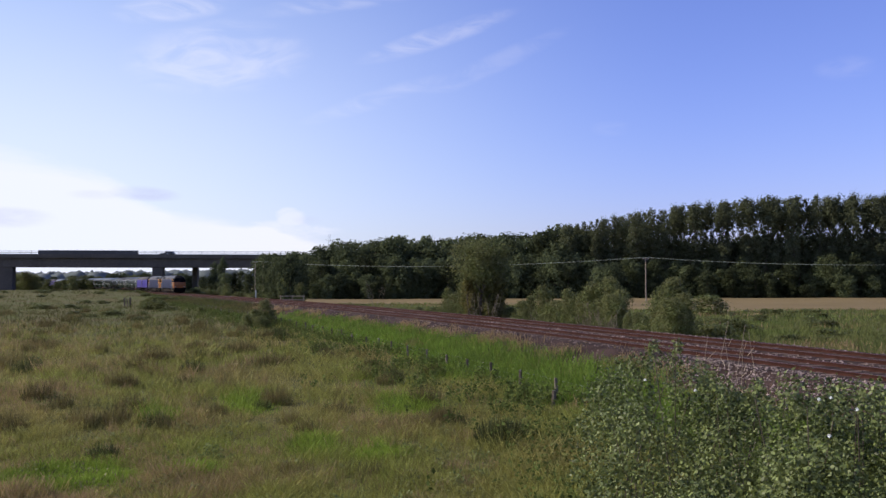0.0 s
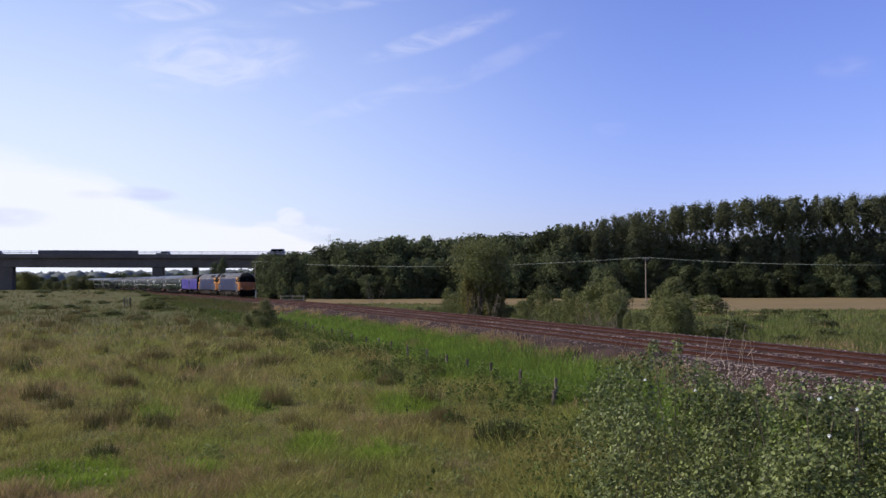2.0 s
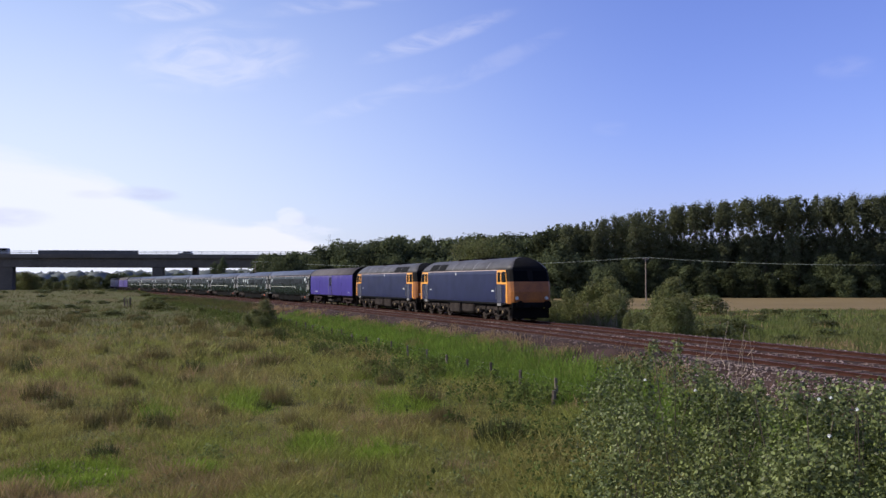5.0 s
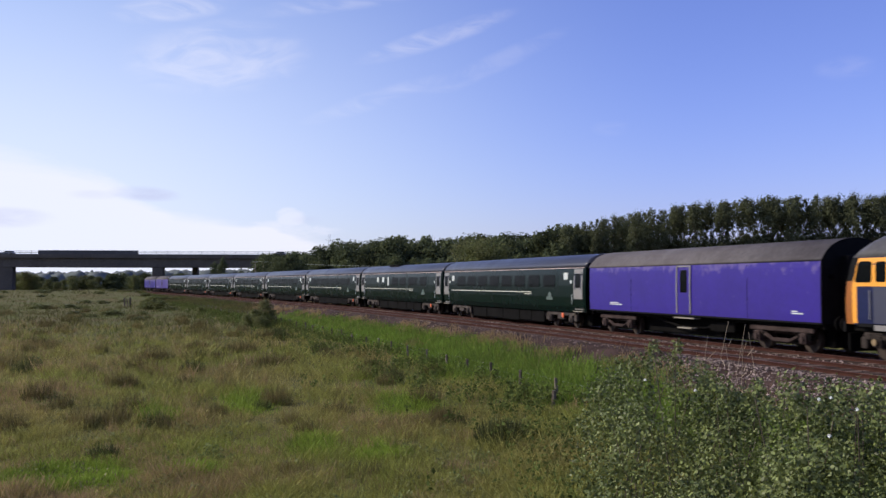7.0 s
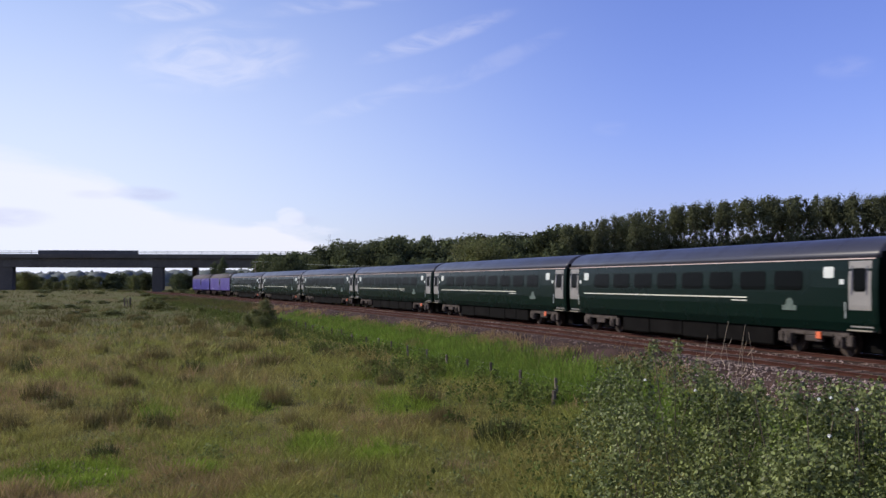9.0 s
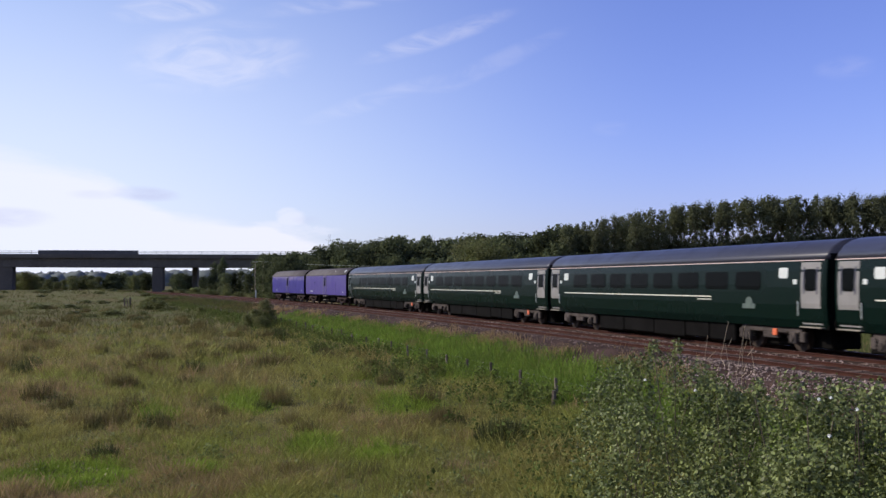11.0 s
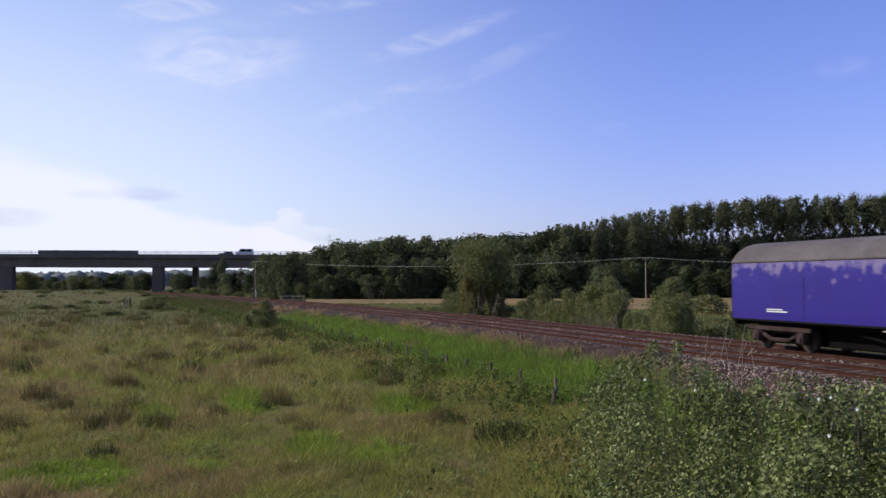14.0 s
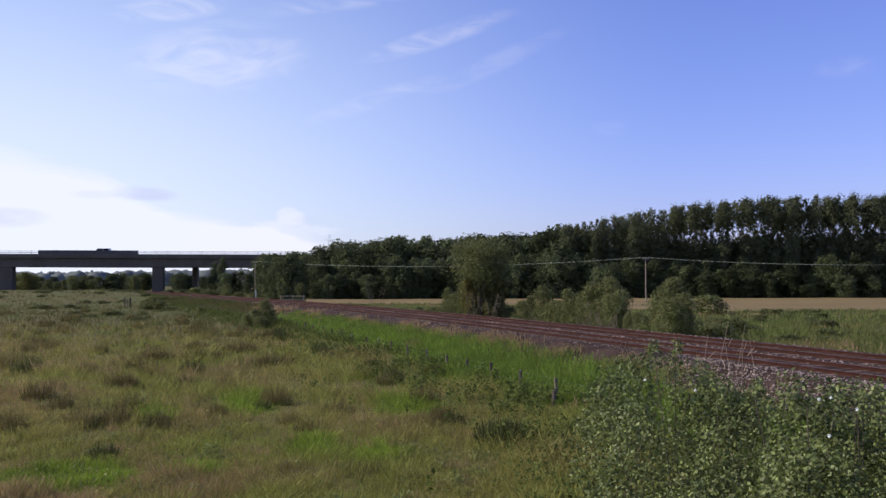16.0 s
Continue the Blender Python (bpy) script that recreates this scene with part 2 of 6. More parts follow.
def empty(name, label, category, group="", kind="", m=None):
    ob = tagged(new(name), label, category, group, kind)
    ob.empty_display_size = 0.3
    if m is not None:
        ob.matrix_basis = m
    return ob


# ---- the line of the railway: heading from curvature along its length ----
LINE_S = np.arange(-700.0, 421.0, 1.0)
_k = np.interp(LINE_S, [-600, -400, -250, -120, 0, 60, 110], np.array([0.75, 0.84, 0.27, 0.407, 1.175, 2.2, 0.0]) * 1e-3)
_i0 = 700
_a = np.cumsum(_k)
_a += 1.2635 - _a[_i0]
_x, _y = np.cumsum(np.cos(_a)), np.cumsum(-np.sin(_a))
_x += 7.0385 - _x[_i0]
_y += 53.671 - _y[_i0]


def line(s, off=0.0):
    """Place on the down line's middle, off metres towards the meadow, and the heading."""
    a = np.interp(s, LINE_S, _a)
    return np.interp(s, LINE_S, _x) - np.sin(a) * off, np.interp(s, LINE_S, _y) - np.cos(a) * off, a


def line_offset(x, y):
    """Distance from the line, positive on the meadow side, and s, for arrays."""
    x, y = np.asarray(x, float).ravel(), np.asarray(y, float).ravel()
    off, ss = np.empty(len(x)), np.empty(len(x))
    lx, ly, la, ls = _x[::4], _y[::4], _a[::4], LINE_S[::4]
    for i in range(0, len(x), 4000):
        dx, dy = x[i:i + 4000, None] - lx, y[i:i + 4000, None] - ly
        j = np.argmin(dx * dx + dy * dy, axis=1)
        r = np.arange(len(j))
        off[i:i + 4000] = dx[r, j] * -np.sin(la[j]) + dy[r, j] * -np.cos(la[j])
        ss[i:i + 4000] = ls[j] + dx[r, j] * np.cos(la[j]) - dy[r, j] * np.sin(la[j])
    return off, ss


def sm(v, lo, hi):
    t = np.clip((v - lo) / (hi - lo), 0, 1)
    return t * t * (3 - 2 * t)


def ground_z(x, y):
    x, y = np.asarray(x, float).ravel(), np.asarray(y, float).ravel()
    off, _s = line_offset(x, y)
    r = np.hypot(x, y)
    z = -1.3 + 0.07 * np.sin(x * 0.31 + 1.1 * np.sin(y * 0.17)) * np.sin(y * 0.23 + 0.6) * sm(r, 10, 25)
    z += 0.45 * sm(-x, 15, 60) * sm(y, 40, 120) * (1 - sm(y, 300, 600))
    z += 1.25 * sm(y, 142, 200) * (1 - sm(y, 260, 340)) * sm(off, 6.5, 11) * sm(-x, 10, 45)
    z += 2.1 * (1 - sm(r, 1.0, 14.0))
    bed = np.where(off > 1.7, off - 1.7, 1.7 - off)
    lift = 1 - sm(bed, 4.3, 7.8 - 2.0 * sm(y, 150, 200))
    return z * (1 - lift) + -0.70 * lift


def bank_z(x, y):
    """Ground or ballast shoulder, whichever is higher."""
    off, _s = line_offset(x, y)
    return np.maximum(ground_z(x, y), np.interp(off, [5.4, 6.5, 7.2, 7.3], [-0.175, -0.62, -1.0, -9.0]))


def gz(x, y):
    return float(ground_z([x], [y])[0])


# ---- ground ----
def build_ground():
    rad = np.concatenate([[0.0], np.geomspace(1.5, 4600, 130)])
    ang = np.concatenate([np.linspace(-40, 40, 170), np.linspace(40, 320, 60)[1:-1]])
    ang = np.radians(ang)
    rr, aa = np.meshgrid(rad[1:], ang, indexing="ij")
    x, y = np.append(0.0, (rr * np.sin(aa)).ravel()), np.append(0.0, (rr * np.cos(aa)).ravel())
    z = ground_z(x, y)
    na, nr = len(ang), len(rad) - 1
    faces = [(0, 1 + j, 1 + (j + 1) % na)[::-1] for j in range(na)]
    for i in range(nr - 1):
        for j in range(na):
            a, b = 1 + i * na + j, 1 + i * na + (j + 1) % na
            faces.append((a, a + na, b + na, b)[::-1])
    ob = mesh_object("ground", np.stack([x, y, z], 1), faces, M["soil"], smooth=True)
    tagged(ob, "rough meadow ground with patchy green and brown turf", "ground", kind="structure")
    # ripe field beyond the line
    xs, ys = np.linspace(-60, 330, 80), np.linspace(0, 1, 24)
    gx, gy = np.meshgrid(xs, ys, indexing="ij")
    near = 122 + 42 * (1 - sm(gx, -5, 30)) + 0.02 * (gx - 50) + 3 * np.sin(gx * 0.11) + 2 * np.sin(gx * 0.31)
    gy = near + (206 - near) * gy
    gzv = ground_z(gx, gy) + 0.10
    f = [(i * 24 + j, (i + 1) * 24 + j, (i + 1) * 24 + j + 1, i * 24 + j + 1) for i in range(79) for j in range(23)]
    off, _s = line_offset(gx, gy)
    keep = off < -12
    f = [q for q in f if all(keep[k] for k in q)]
    ob = mesh_object("field", np.stack([gx.ravel(), gy.ravel(), gzv], 1), f, M["stubble"], smooth=True)
    tagged(ob, "strip of pale straw-coloured ripe grass field", "field", kind="structure")


build_ground()


# ---- railway ----
def sweep(name, s_list, profile, off, mat, parent=None, label="", dz=0.0, closed=True, split=None):
    """A profile of (towards meadow, up) swept along the line."""
    n = len(profile)
    verts, faces, idx = [], [], []
    for s in s_list:
        for o, z in profile:
            x, y, _h = line(s, off + o)
            verts.append((float(x), float(y), z + dz))
    m = n if closed else n - 1
    for i in range(len(s_list) - 1):
        for j in range(m):
            a, b = i * n + j, i * n + (j + 1) % n
            faces.append((a, b, b + n, a + n))
            idx.append(split[j] if split else 0)
    if closed:
        faces += [tuple(range(n))[::-1], tuple((len(s_list) - 1) * n + k for k in range(n))]
        idx += [0, 0]
    return mesh_object(name, verts, faces, mat, parent, label, index=idx)


GAUGE = 0.7535   # middle of the rail head from the middle of the track
TRACKS = (("track_1", 0.0), ("track_2", 3.4))
S_STEP = np.concatenate([np.arange(-680, -120, 10.0), np.arange(-120, 70, 2.0), np.arange(70, 411, 10.0)])


def build_railway():
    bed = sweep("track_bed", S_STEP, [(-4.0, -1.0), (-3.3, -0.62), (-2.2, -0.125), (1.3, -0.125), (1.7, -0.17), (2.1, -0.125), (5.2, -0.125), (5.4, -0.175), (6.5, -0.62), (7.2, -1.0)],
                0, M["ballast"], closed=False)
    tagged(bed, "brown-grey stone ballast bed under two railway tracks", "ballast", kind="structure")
    rail_profile = [(-0.07, -0.16), (0.07, -0.16), (0.065, -0.145), (0.012, -0.125), (0.010, -0.045), (0.036, -0.035), (0.036, -0.004), (0.028, 0.0),
                    (-0.028, 0.0), (-0.036, -0.004), (-0.036, -0.035), (-0.010, -0.045), (-0.012, -0.125), (-0.065, -0.145)]
    split = [0] * 14
    split[7] = 1
    # one sleeper, with seats for the rails and sloping ends
    bm = bmesh.new()
    box(bm, -0.13, 0.13, -1.25, 1.25, -0.33, -0.112, 0.02)
    proto = bpy.data.meshes.new("sleeper")
    bm.to_mesh(proto)
    bm.free()
    proto.materials.append(M["sleeper"])
    base_v = np.array([(sx * 0.13, sy * 1.25, sz) for sx in (-1, 1) for sy in (-1, 1) for sz in (-0.33, -0.112)])
    base_f = [(1, 5, 7, 3), (0, 1, 3, 2), (4, 6, 7, 5), (0, 4, 5, 1), (2, 3, 7, 6)]
    for name, off in TRACKS:
        tr = empty(name, "railway track of rusty rails on concrete sleepers", "railway track", "two parallel tracks", "structure")
        for side in (-1, 1):
            sweep("rail", S_STEP, rail_profile, off + side * GAUGE, [M["rail"], M["railhead"]], tr, "rust-brown steel rail with a worn head", split=split)
        vs, fs = [], []
        rng = random.Random(5 + int(off))
        for k in range(-1450, 600):
            s = k * 0.65
            if s < -660 or s > 380:
                continue
            x, y, a = line(s, off)
            rz = -float(a) + rng.uniform(-0.01, 0.01)
            if -131 < s < 60:
                ob = new("sleeper", proto)
                ob.parent = tr
                ob.location, ob.rotation_euler = (float(x), float(y), 0.0), (0, 0, rz)
            elif s < -131 or s < 90:
                c, si = math.cos(rz), math.sin(rz)
                p = base_v.copy()
                p[:, 0], p[:, 1] = base_v[:, 0] * c - base_v[:, 1] * si + x, base_v[:, 0] * si + base_v[:, 1] * c + y
                fs += [tuple(i + len(vs) for i in f) for f in base_f]
                vs += p.tolist()
        tagged(mesh_object("far_sleepers", vs, fs, M["sleeper"], tr), kind="stuff")
    # loose stones on shoulder, cribs and six-foot
    rng = np.random.default_rng(3)
    n = 22000
    s = -45 + 100 * rng.random(n) ** 0.7
    off = np.where(rng.random(n) < 0.62, rng.uniform(4.6, 6.9, n), np.where(rng.random(n) < 0.75, rng.normal(1.9, 0.35, n), rng.uniform(-2.9, -1.3, n)))
    thin = (off < 4.5) | (s > 19) | (rng.random(n) < 0.12)
    s, off = s[thin], off[thin]
    n = len(s)
    h = np.interp(off, [-3.3, -2.2, 1.3, 1.7, 2.1, 5.2, 5.4, 6.5, 7.2], [-0.62, -0.125, -0.125, -0.17, -0.125, -0.125, -0.175, -0.62, -1.0])
    x, y, _a2 = line(s, off)
    r = rng.uniform(0.025, 0.06, n)
    octa = np.array([(1, 0, 0), (0, 1, 0), (-1, 0, 0), (0, -1, 0), (0, 0, 0.8), (0, 0, -0.8)])
    tri = np.array([(0, 1, 4), (1, 2, 4), (2, 3, 4), (3, 0, 4), (1, 0, 5), (2, 1, 5), (3, 2, 5), (0, 3, 5)])
    jit = octa[None] * rng.uniform(0.6, 1.2, (n, 6, 1)) * r[:, None, None]
    th = rng.random(n) * 6.28
    c, si = np.cos(th)[:, None], np.sin(th)[:, None]
    v = np.stack([jit[..., 0] * c - jit[..., 1] * si + x[:, None], jit[..., 0] * si + jit[..., 1] * c + y[:, None], jit[..., 2] + (h + 0.01)[:, None]], 2).reshape(-1, 3)
    f = (tri[None] + (np.arange(n) * 6)[:, None, None]).reshape(-1, 3)
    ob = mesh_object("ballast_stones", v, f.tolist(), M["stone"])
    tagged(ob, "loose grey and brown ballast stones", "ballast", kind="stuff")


build_railway()


# ---- motorway viaduct ----
BR_Y = 300.0


def deck_z(x):
    return 10.75 - 0.006 * (x + 86)


def build_viaduct():
    v = empty("viaduct", "grey concrete motorway viaduct on broad piers", "bridge", kind="structure", m=pose(-100, BR_Y, 0))
    X0, X1 = -620.0, 420.0

    def strip(name, y0, y1, za, zb, mat, x0=X0, x1=X1, label=""):
        bm = bmesh.new()
        vs = []
        for xx in (x0, x1):
            for yy, dz in ((y0, za), (y1, za), (y1, zb), (y0, zb)):
                vs.append(bm.verts.new((xx + 100, yy, deck_z(xx) + dz)))
        for q in ((0, 1, 2, 3), (7, 6, 5, 4), (0, 4, 5, 1), (1, 5, 6, 2), (2, 6, 7, 3), (3, 7, 4, 0)):
            bm.faces.new([vs[i] for i in q])
        return part(name, bm, mat, v, label)

    strip("deck_edge", -0.6, 0.2, -1.1, 0.0, M["concrete"], label="concrete parapet edge beam")
    strip("girder", 0.25, 2.4, -3.85, -1.0, M["concrete"])
    strip("girder", 11.0, 13.2, -3.85, -1.0, M["concrete"])
    strip("deck", 0.2, 14.4, -1.05, -0.45, M["concrete"])
    strip("deck_edge", 14.4, 15.2, -1.1, 0.0, M["concrete"])
    for y in (-0.2, 14.8):
        for z in (0.45, 0.95):
            strip("parapet_rail", y - 0.04, y + 0.04, z - 0.05, z + 0.05, M["steel"], label="galvanised steel parapet rail")
    bm = bmesh.new()
    box(bm, -0.05, 0.05, -0.05, 0.05, 0.0, 1.12)
    proto = part("parapet_post", bm, M["steel"], v)
    proto.location = (X0 + 100, -0.2, deck_z(X0))
    for i in range(70, 200):
        x = X0 + i * 3.42
        ob = proto.copy()
        scene.collection.objects.link(ob)
        ob.location = (x + 100, -0.2, deck_z(x))
    strip("noise_barrier", -0.45, -0.32, -0.1, 1.18, M["barrier"], -122.0, -91.8, "dark board barrier on the parapet")
    for x, w, y0 in ((-132.4, 4.6, 0.5), (-86.3, 3.2, 0.5), (-77.8, 1.6, 11.5), (-176, 4.3, 0.5), (-221, 4.3, 0.5), (-41, 3.2, 0.5), (-266, 4.3, 0.5), (4, 3.2, 0.5), (49, 3.2, 0.5)):
        bm = bmesh.new()
        g = gz(x, BR_Y) - 0.4
        box(bm, x + 100 - w / 2, x + 100 + w / 2, y0, y0 + 2.6, g, deck_z(x) - 3.84, 0.15)
        part("pier", bm, M["concrete"], v)
    return v


build_viaduct()


# ---- poles, wires ----
def rot_frame(x, y, rz=0.0):
    return pose(x, y, gz(x, y), 0, 0, rz)


def build_poles():
    tops = []
    for x, y, h, double in ((-41.0, 217.0, 8.0, True), (33.2, 163.0, 7.6, False), (97.0, 117.0, 7.6, False)):
        p = empty("telegraph_pole", "weathered timber pole carrying overhead wires", "utility pole", "poles along the line", m=rot_frame(x, y))
        g = gz(x, y)
        bm = bmesh.new()
        cyl(bm, (0, 0, -0.6), (0, 0, h), 0.11, 10, 0.08)
        part("shaft", bm, M["pole"], p)
        bm = bmesh.new()
        box(bm, -0.55, 0.55, -0.06, 0.06, h - 0.35, h - 0.22, 0.01)
        part("crossarm", bm, M["pole"], p)
        for dx in (-0.45, 0.45):
            bm = bmesh.new()
            cyl(bm, (dx, 0, h - 0.22), (dx, 0, h - 0.02), 0.05, 8, 0.03)
            part("insulator", bm, M["steel"], p)
        if double:
            bm = bmesh.new()
            cyl(bm, (1.75, 0, -0.6), (1.75, 0, h - 0.1), 0.09, 8, 0.07)
            part("stay_post", bm, M["pole"], p)
        tops.append(Vector((x, y, g + h)))
    tops.append(Vector((160, 70, 6.5)))
    for a, b, sag in zip(tops[:-1], tops[1:], (1.35, 1.7, 0.9)):
        for dx in (-0.45, 0.45):
            pts = []
            for i in range(25):
                u = i / 24
                q = a.lerp(b, u) + Vector((dx, 0, -4 * sag * u * (1 - u) - 0.02))
                pts.append(q)
            verts, faces = [], []
            for q in pts:
                for k in range(4):
                    verts.append((q.x, q.y + 0.016 * math.cos(k * 1.571), q.z + 0.016 * math.sin(k * 1.571)))
            for i in range(24):
                for k in range(4):
                    c, d = i * 4 + k, i * 4 + (k + 1) % 4
                    faces.append((c, d, d + 4, c + 4))
            tagged(mesh_object("overhead_wire", verts, faces, M["wire"]), "thin overhead wire slung between timber poles", "wire", "overhead wires")


build_poles()


# ---- train ----
T = {
    "green": material("dark_green_coach_paint", (0.0018, 0.0080, 0.0062), 0.26, scale=0.6, fine=9, vary=0.14, spec=0.12),
    "faded": material("faded_green_paint", (0.0036, 0.0135, 0.0105), 0.35, scale=0.8, fine=9, vary=0.2, spec=0.25),
    "crest": material("faint_crest_paint", (0.085, 0.115, 0.10), 0.4, vary=0.3, scale=4, fine=14),
    "coachroof": material("grey_coach_roof", (0.029, 0.029, 0.043), 0.36, scale=0.7, fine=8, vary=0.2, spec=0.45),
    "silver": material("pale_grey_door_paint", (0.20, 0.19, 0.185), 0.45, scale=1.5, vary=0.15),
    "glass": material("dark_window_glass", (0.0012, 0.0018, 0.0017), 0.22, vary=0.05, scale=0.5, spec=0.05),
    "white": material("frosted_white_glass", (0.48, 0.50, 0.49), 0.4, vary=0.05),
    "line": material("cream_lining", (0.62, 0.60, 0.52), 0.4, vary=0.08),
    "pink": material("pale_cantrail_line", (0.48, 0.37, 0.34), 0.4, vary=0.1),
    # Grime plus the shade beneath the train, put into one near-black colour.
    "under": material("grimy_shaded_underframe", (0.0045, 0.004, 0.004), 0.9, scale=1.5, fine=12, vary=0.4, spec=0.08),
    "bogie": material("dusty_bogie_frame", (0.072, 0.060, 0.056), 0.85, scale=1.5, fine=12, vary=0.4, spec=0.08),
    "locobogie": material("oily_loco_bogie", (0.040, 0.032, 0.029), 0.9, scale=1.5, fine=12, vary=0.5, spec=0.08),
    "redbogie": material("rust_red_bogie_frame", (0.052, 0.036, 0.034), 0.8, scale=1.5, fine=12, vary=0.4, spec=0.08),
    "wheel": material("brake_dusted_wheel", (0.05, 0.038, 0.032), 0.7, metal=0.2, scale=2, vary=0.3, spec=0.08),
    "purple": material("purple_van_paint", (0.027, 0.0135, 0.185), 0.42, color2=(0.024, 0.012, 0.160), scale=0.5, fine=6, vary=0.1, spread=0.06, spec=0.3),
    # Greyer purple, with the sun's reflection off glossy sides put into the colour.
    "palepurple": material("sun_sheen_purple_van_paint", (0.056, 0.040, 0.180), 0.45, color2=(0.044, 0.027, 0.175), scale=0.5, fine=6, vary=0.12, spec=0.3),
    "deeppurple": material("deep_purple_van_paint", (0.021, 0.012, 0.165), 0.4, color2=(0.018, 0.010, 0.14), scale=0.5, fine=6, vary=0.1, spec=0.3),
    "vanroof": material("weathered_grey_van_roof", (0.108, 0.098, 0.102), 0.7, color2=(0.082, 0.072, 0.075), scale=0.6, fine=6, vary=0.2, spec=0.08),
    "black": material("black_gangway_rubber", (0.006, 0.006, 0.0065), 0.8, vary=0.2, spec=0.1),
    "blue": material("dark_blue_loco_paint", (0.0095, 0.0135, 0.056), 0.36, color2=(0.008, 0.0115, 0.043), scale=0.7, fine=8, vary=0.14, spec=0.22),
    "locoroof": material("grey_loco_roof", (0.080, 0.076, 0.078), 0.5, scale=0.8, fine=8, vary=0.3, spec=0.2),
    "orange": material("orange_yellow_cab_paint", (0.78, 0.33, 0.035), 0.4, scale=1.0, vary=0.1),
    # Shade of the end face put into the orange, darker than the cab sides.
    "nose": material("shaded_orange_nose", (0.28, 0.088, 0.006), 0.5, color2=(0.20, 0.060, 0.006), scale=1.2, fine=9, vary=0.25),
    "axle_cap": material("yellow_axle_cap", (0.20, 0.14, 0.07), 0.6, vary=0.2),
    "cabgrey": material("grey_cab_door_paint", (0.036, 0.038, 0.066), 0.45, scale=1.0, vary=0.15),
    "lamp_orange": material("orange_panel", (0.55, 0.11, 0.04), 0.5, vary=0.05),
    "brass": material("pale_fitting", (0.22, 0.195, 0.16), 0.5, vary=0.2),
}



def peel(m, z0, z1, color):
    """Flaking paint along the upper edge of a side: bare patches with ragged edges."""
    nt = m.node_tree
    n, l = nt.nodes.new, nt.links.new
    bsdf = nt.nodes["Principled BSDF"]
    old = bsdf.inputs["Base Color"].links[0].from_socket
    co, sep, noise_t = n("ShaderNodeTexCoord"), n("ShaderNodeSeparateXYZ"), n("ShaderNodeTexNoise")
    l(co.outputs["Object"], sep.inputs[0]), l(co.outputs["Object"], noise_t.inputs["Vector"])
    noise_t.inputs["Scale"].default_value, noise_t.inputs["Detail"].default_value = 2.6, 6
    edge, add, cut, mix = n("ShaderNodeMapRange"), n("ShaderNodeMath"), n("ShaderNodeMapRange"), n("ShaderNodeMix")
    edge.inputs["From Min"].default_value, edge.inputs["From Max"].default_value = z0, z1
    l(sep.outputs[2], edge.inputs["Value"])
    edge.inputs["To Max"].default_value = 0.30
    l(edge.outputs["Result"], add.inputs[0]), l(noise_t.outputs["Fac"], add.inputs[1])
    cut.inputs["From Min"].default_value, cut.inputs["From Max"].default_value = 0.68, 0.80
    l(add.outputs[0], cut.inputs["Value"])
    mix.data_type = "RGBA"
    l(cut.outputs["Result"], mix.inputs[0]), l(old, mix.inputs[6])
    mix.inputs[7].default_value = (*color, 1)
    l(mix.outputs[2], bsdf.inputs["Base Color"])


peel(T["purple"], 2.55, 3.12, (0.090, 0.066, 0.22))
peel(T["deeppurple"], 2.15, 3.05, (0.13, 0.105, 0.22))

COACH = [(1.24, 0.84), (1.34, 1.12), (1.37, 1.6), (1.37, 2.2), (1.345, 2.75), (1.30, 3.10), (1.20, 3.32), (1.0, 3.53), (0.70, 3.69), (0.36, 3.78), (0.0, 3.81)]
VAN = [(1.36, 1.02), (1.368, 1.3), (1.37, 1.8), (1.37, 2.4), (1.362, 2.85), (1.34, 3.12), (1.20, 3.33), (1.0, 3.54), (0.70, 3.70), (0.36, 3.79), (0.0, 3.82)]
LOCO = [(1.33, 1.08), (1.338, 1.3), (1.34, 1.8), (1.34, 2.4), (1.335, 2.9), (1.30, 3.12), (1.14, 3.36), (0.95, 3.58), (0.68, 3.76), (0.36, 3.86), (0.0, 3.89)]


def width_at(prof, z):
    return float(np.interp(z, [p[1] for p in prof], [p[0] for p in prof]))


def shell(bm, prof, lo, hi, stations, mi=0, cap=True):
    """A body swept along x through stations (x, squeeze): profile points lo..hi on both sides, closed inwards."""
    pts = [(-y, z) for y, z in prof[lo:hi + 1]]
    top = [(y, z) for y, z in reversed(prof[lo:hi + 1]) if y > 0]
    ring = pts + top
    rows = [[bm.verts.new((x, y * q, z)) for y, z in ring] for x, q in stations]
    n = len(ring)
    for a, b in zip(rows[:-1], rows[1:]):
        for j in range(n):
            f = bm.faces.new((a[j], a[(j + 1) % n], b[(j + 1) % n], b[j]))
            f.material_index = mi
    if cap:
        for r in (rows[0], rows[-1]):
            bm.faces.new(r).material_index = mi
    return bm


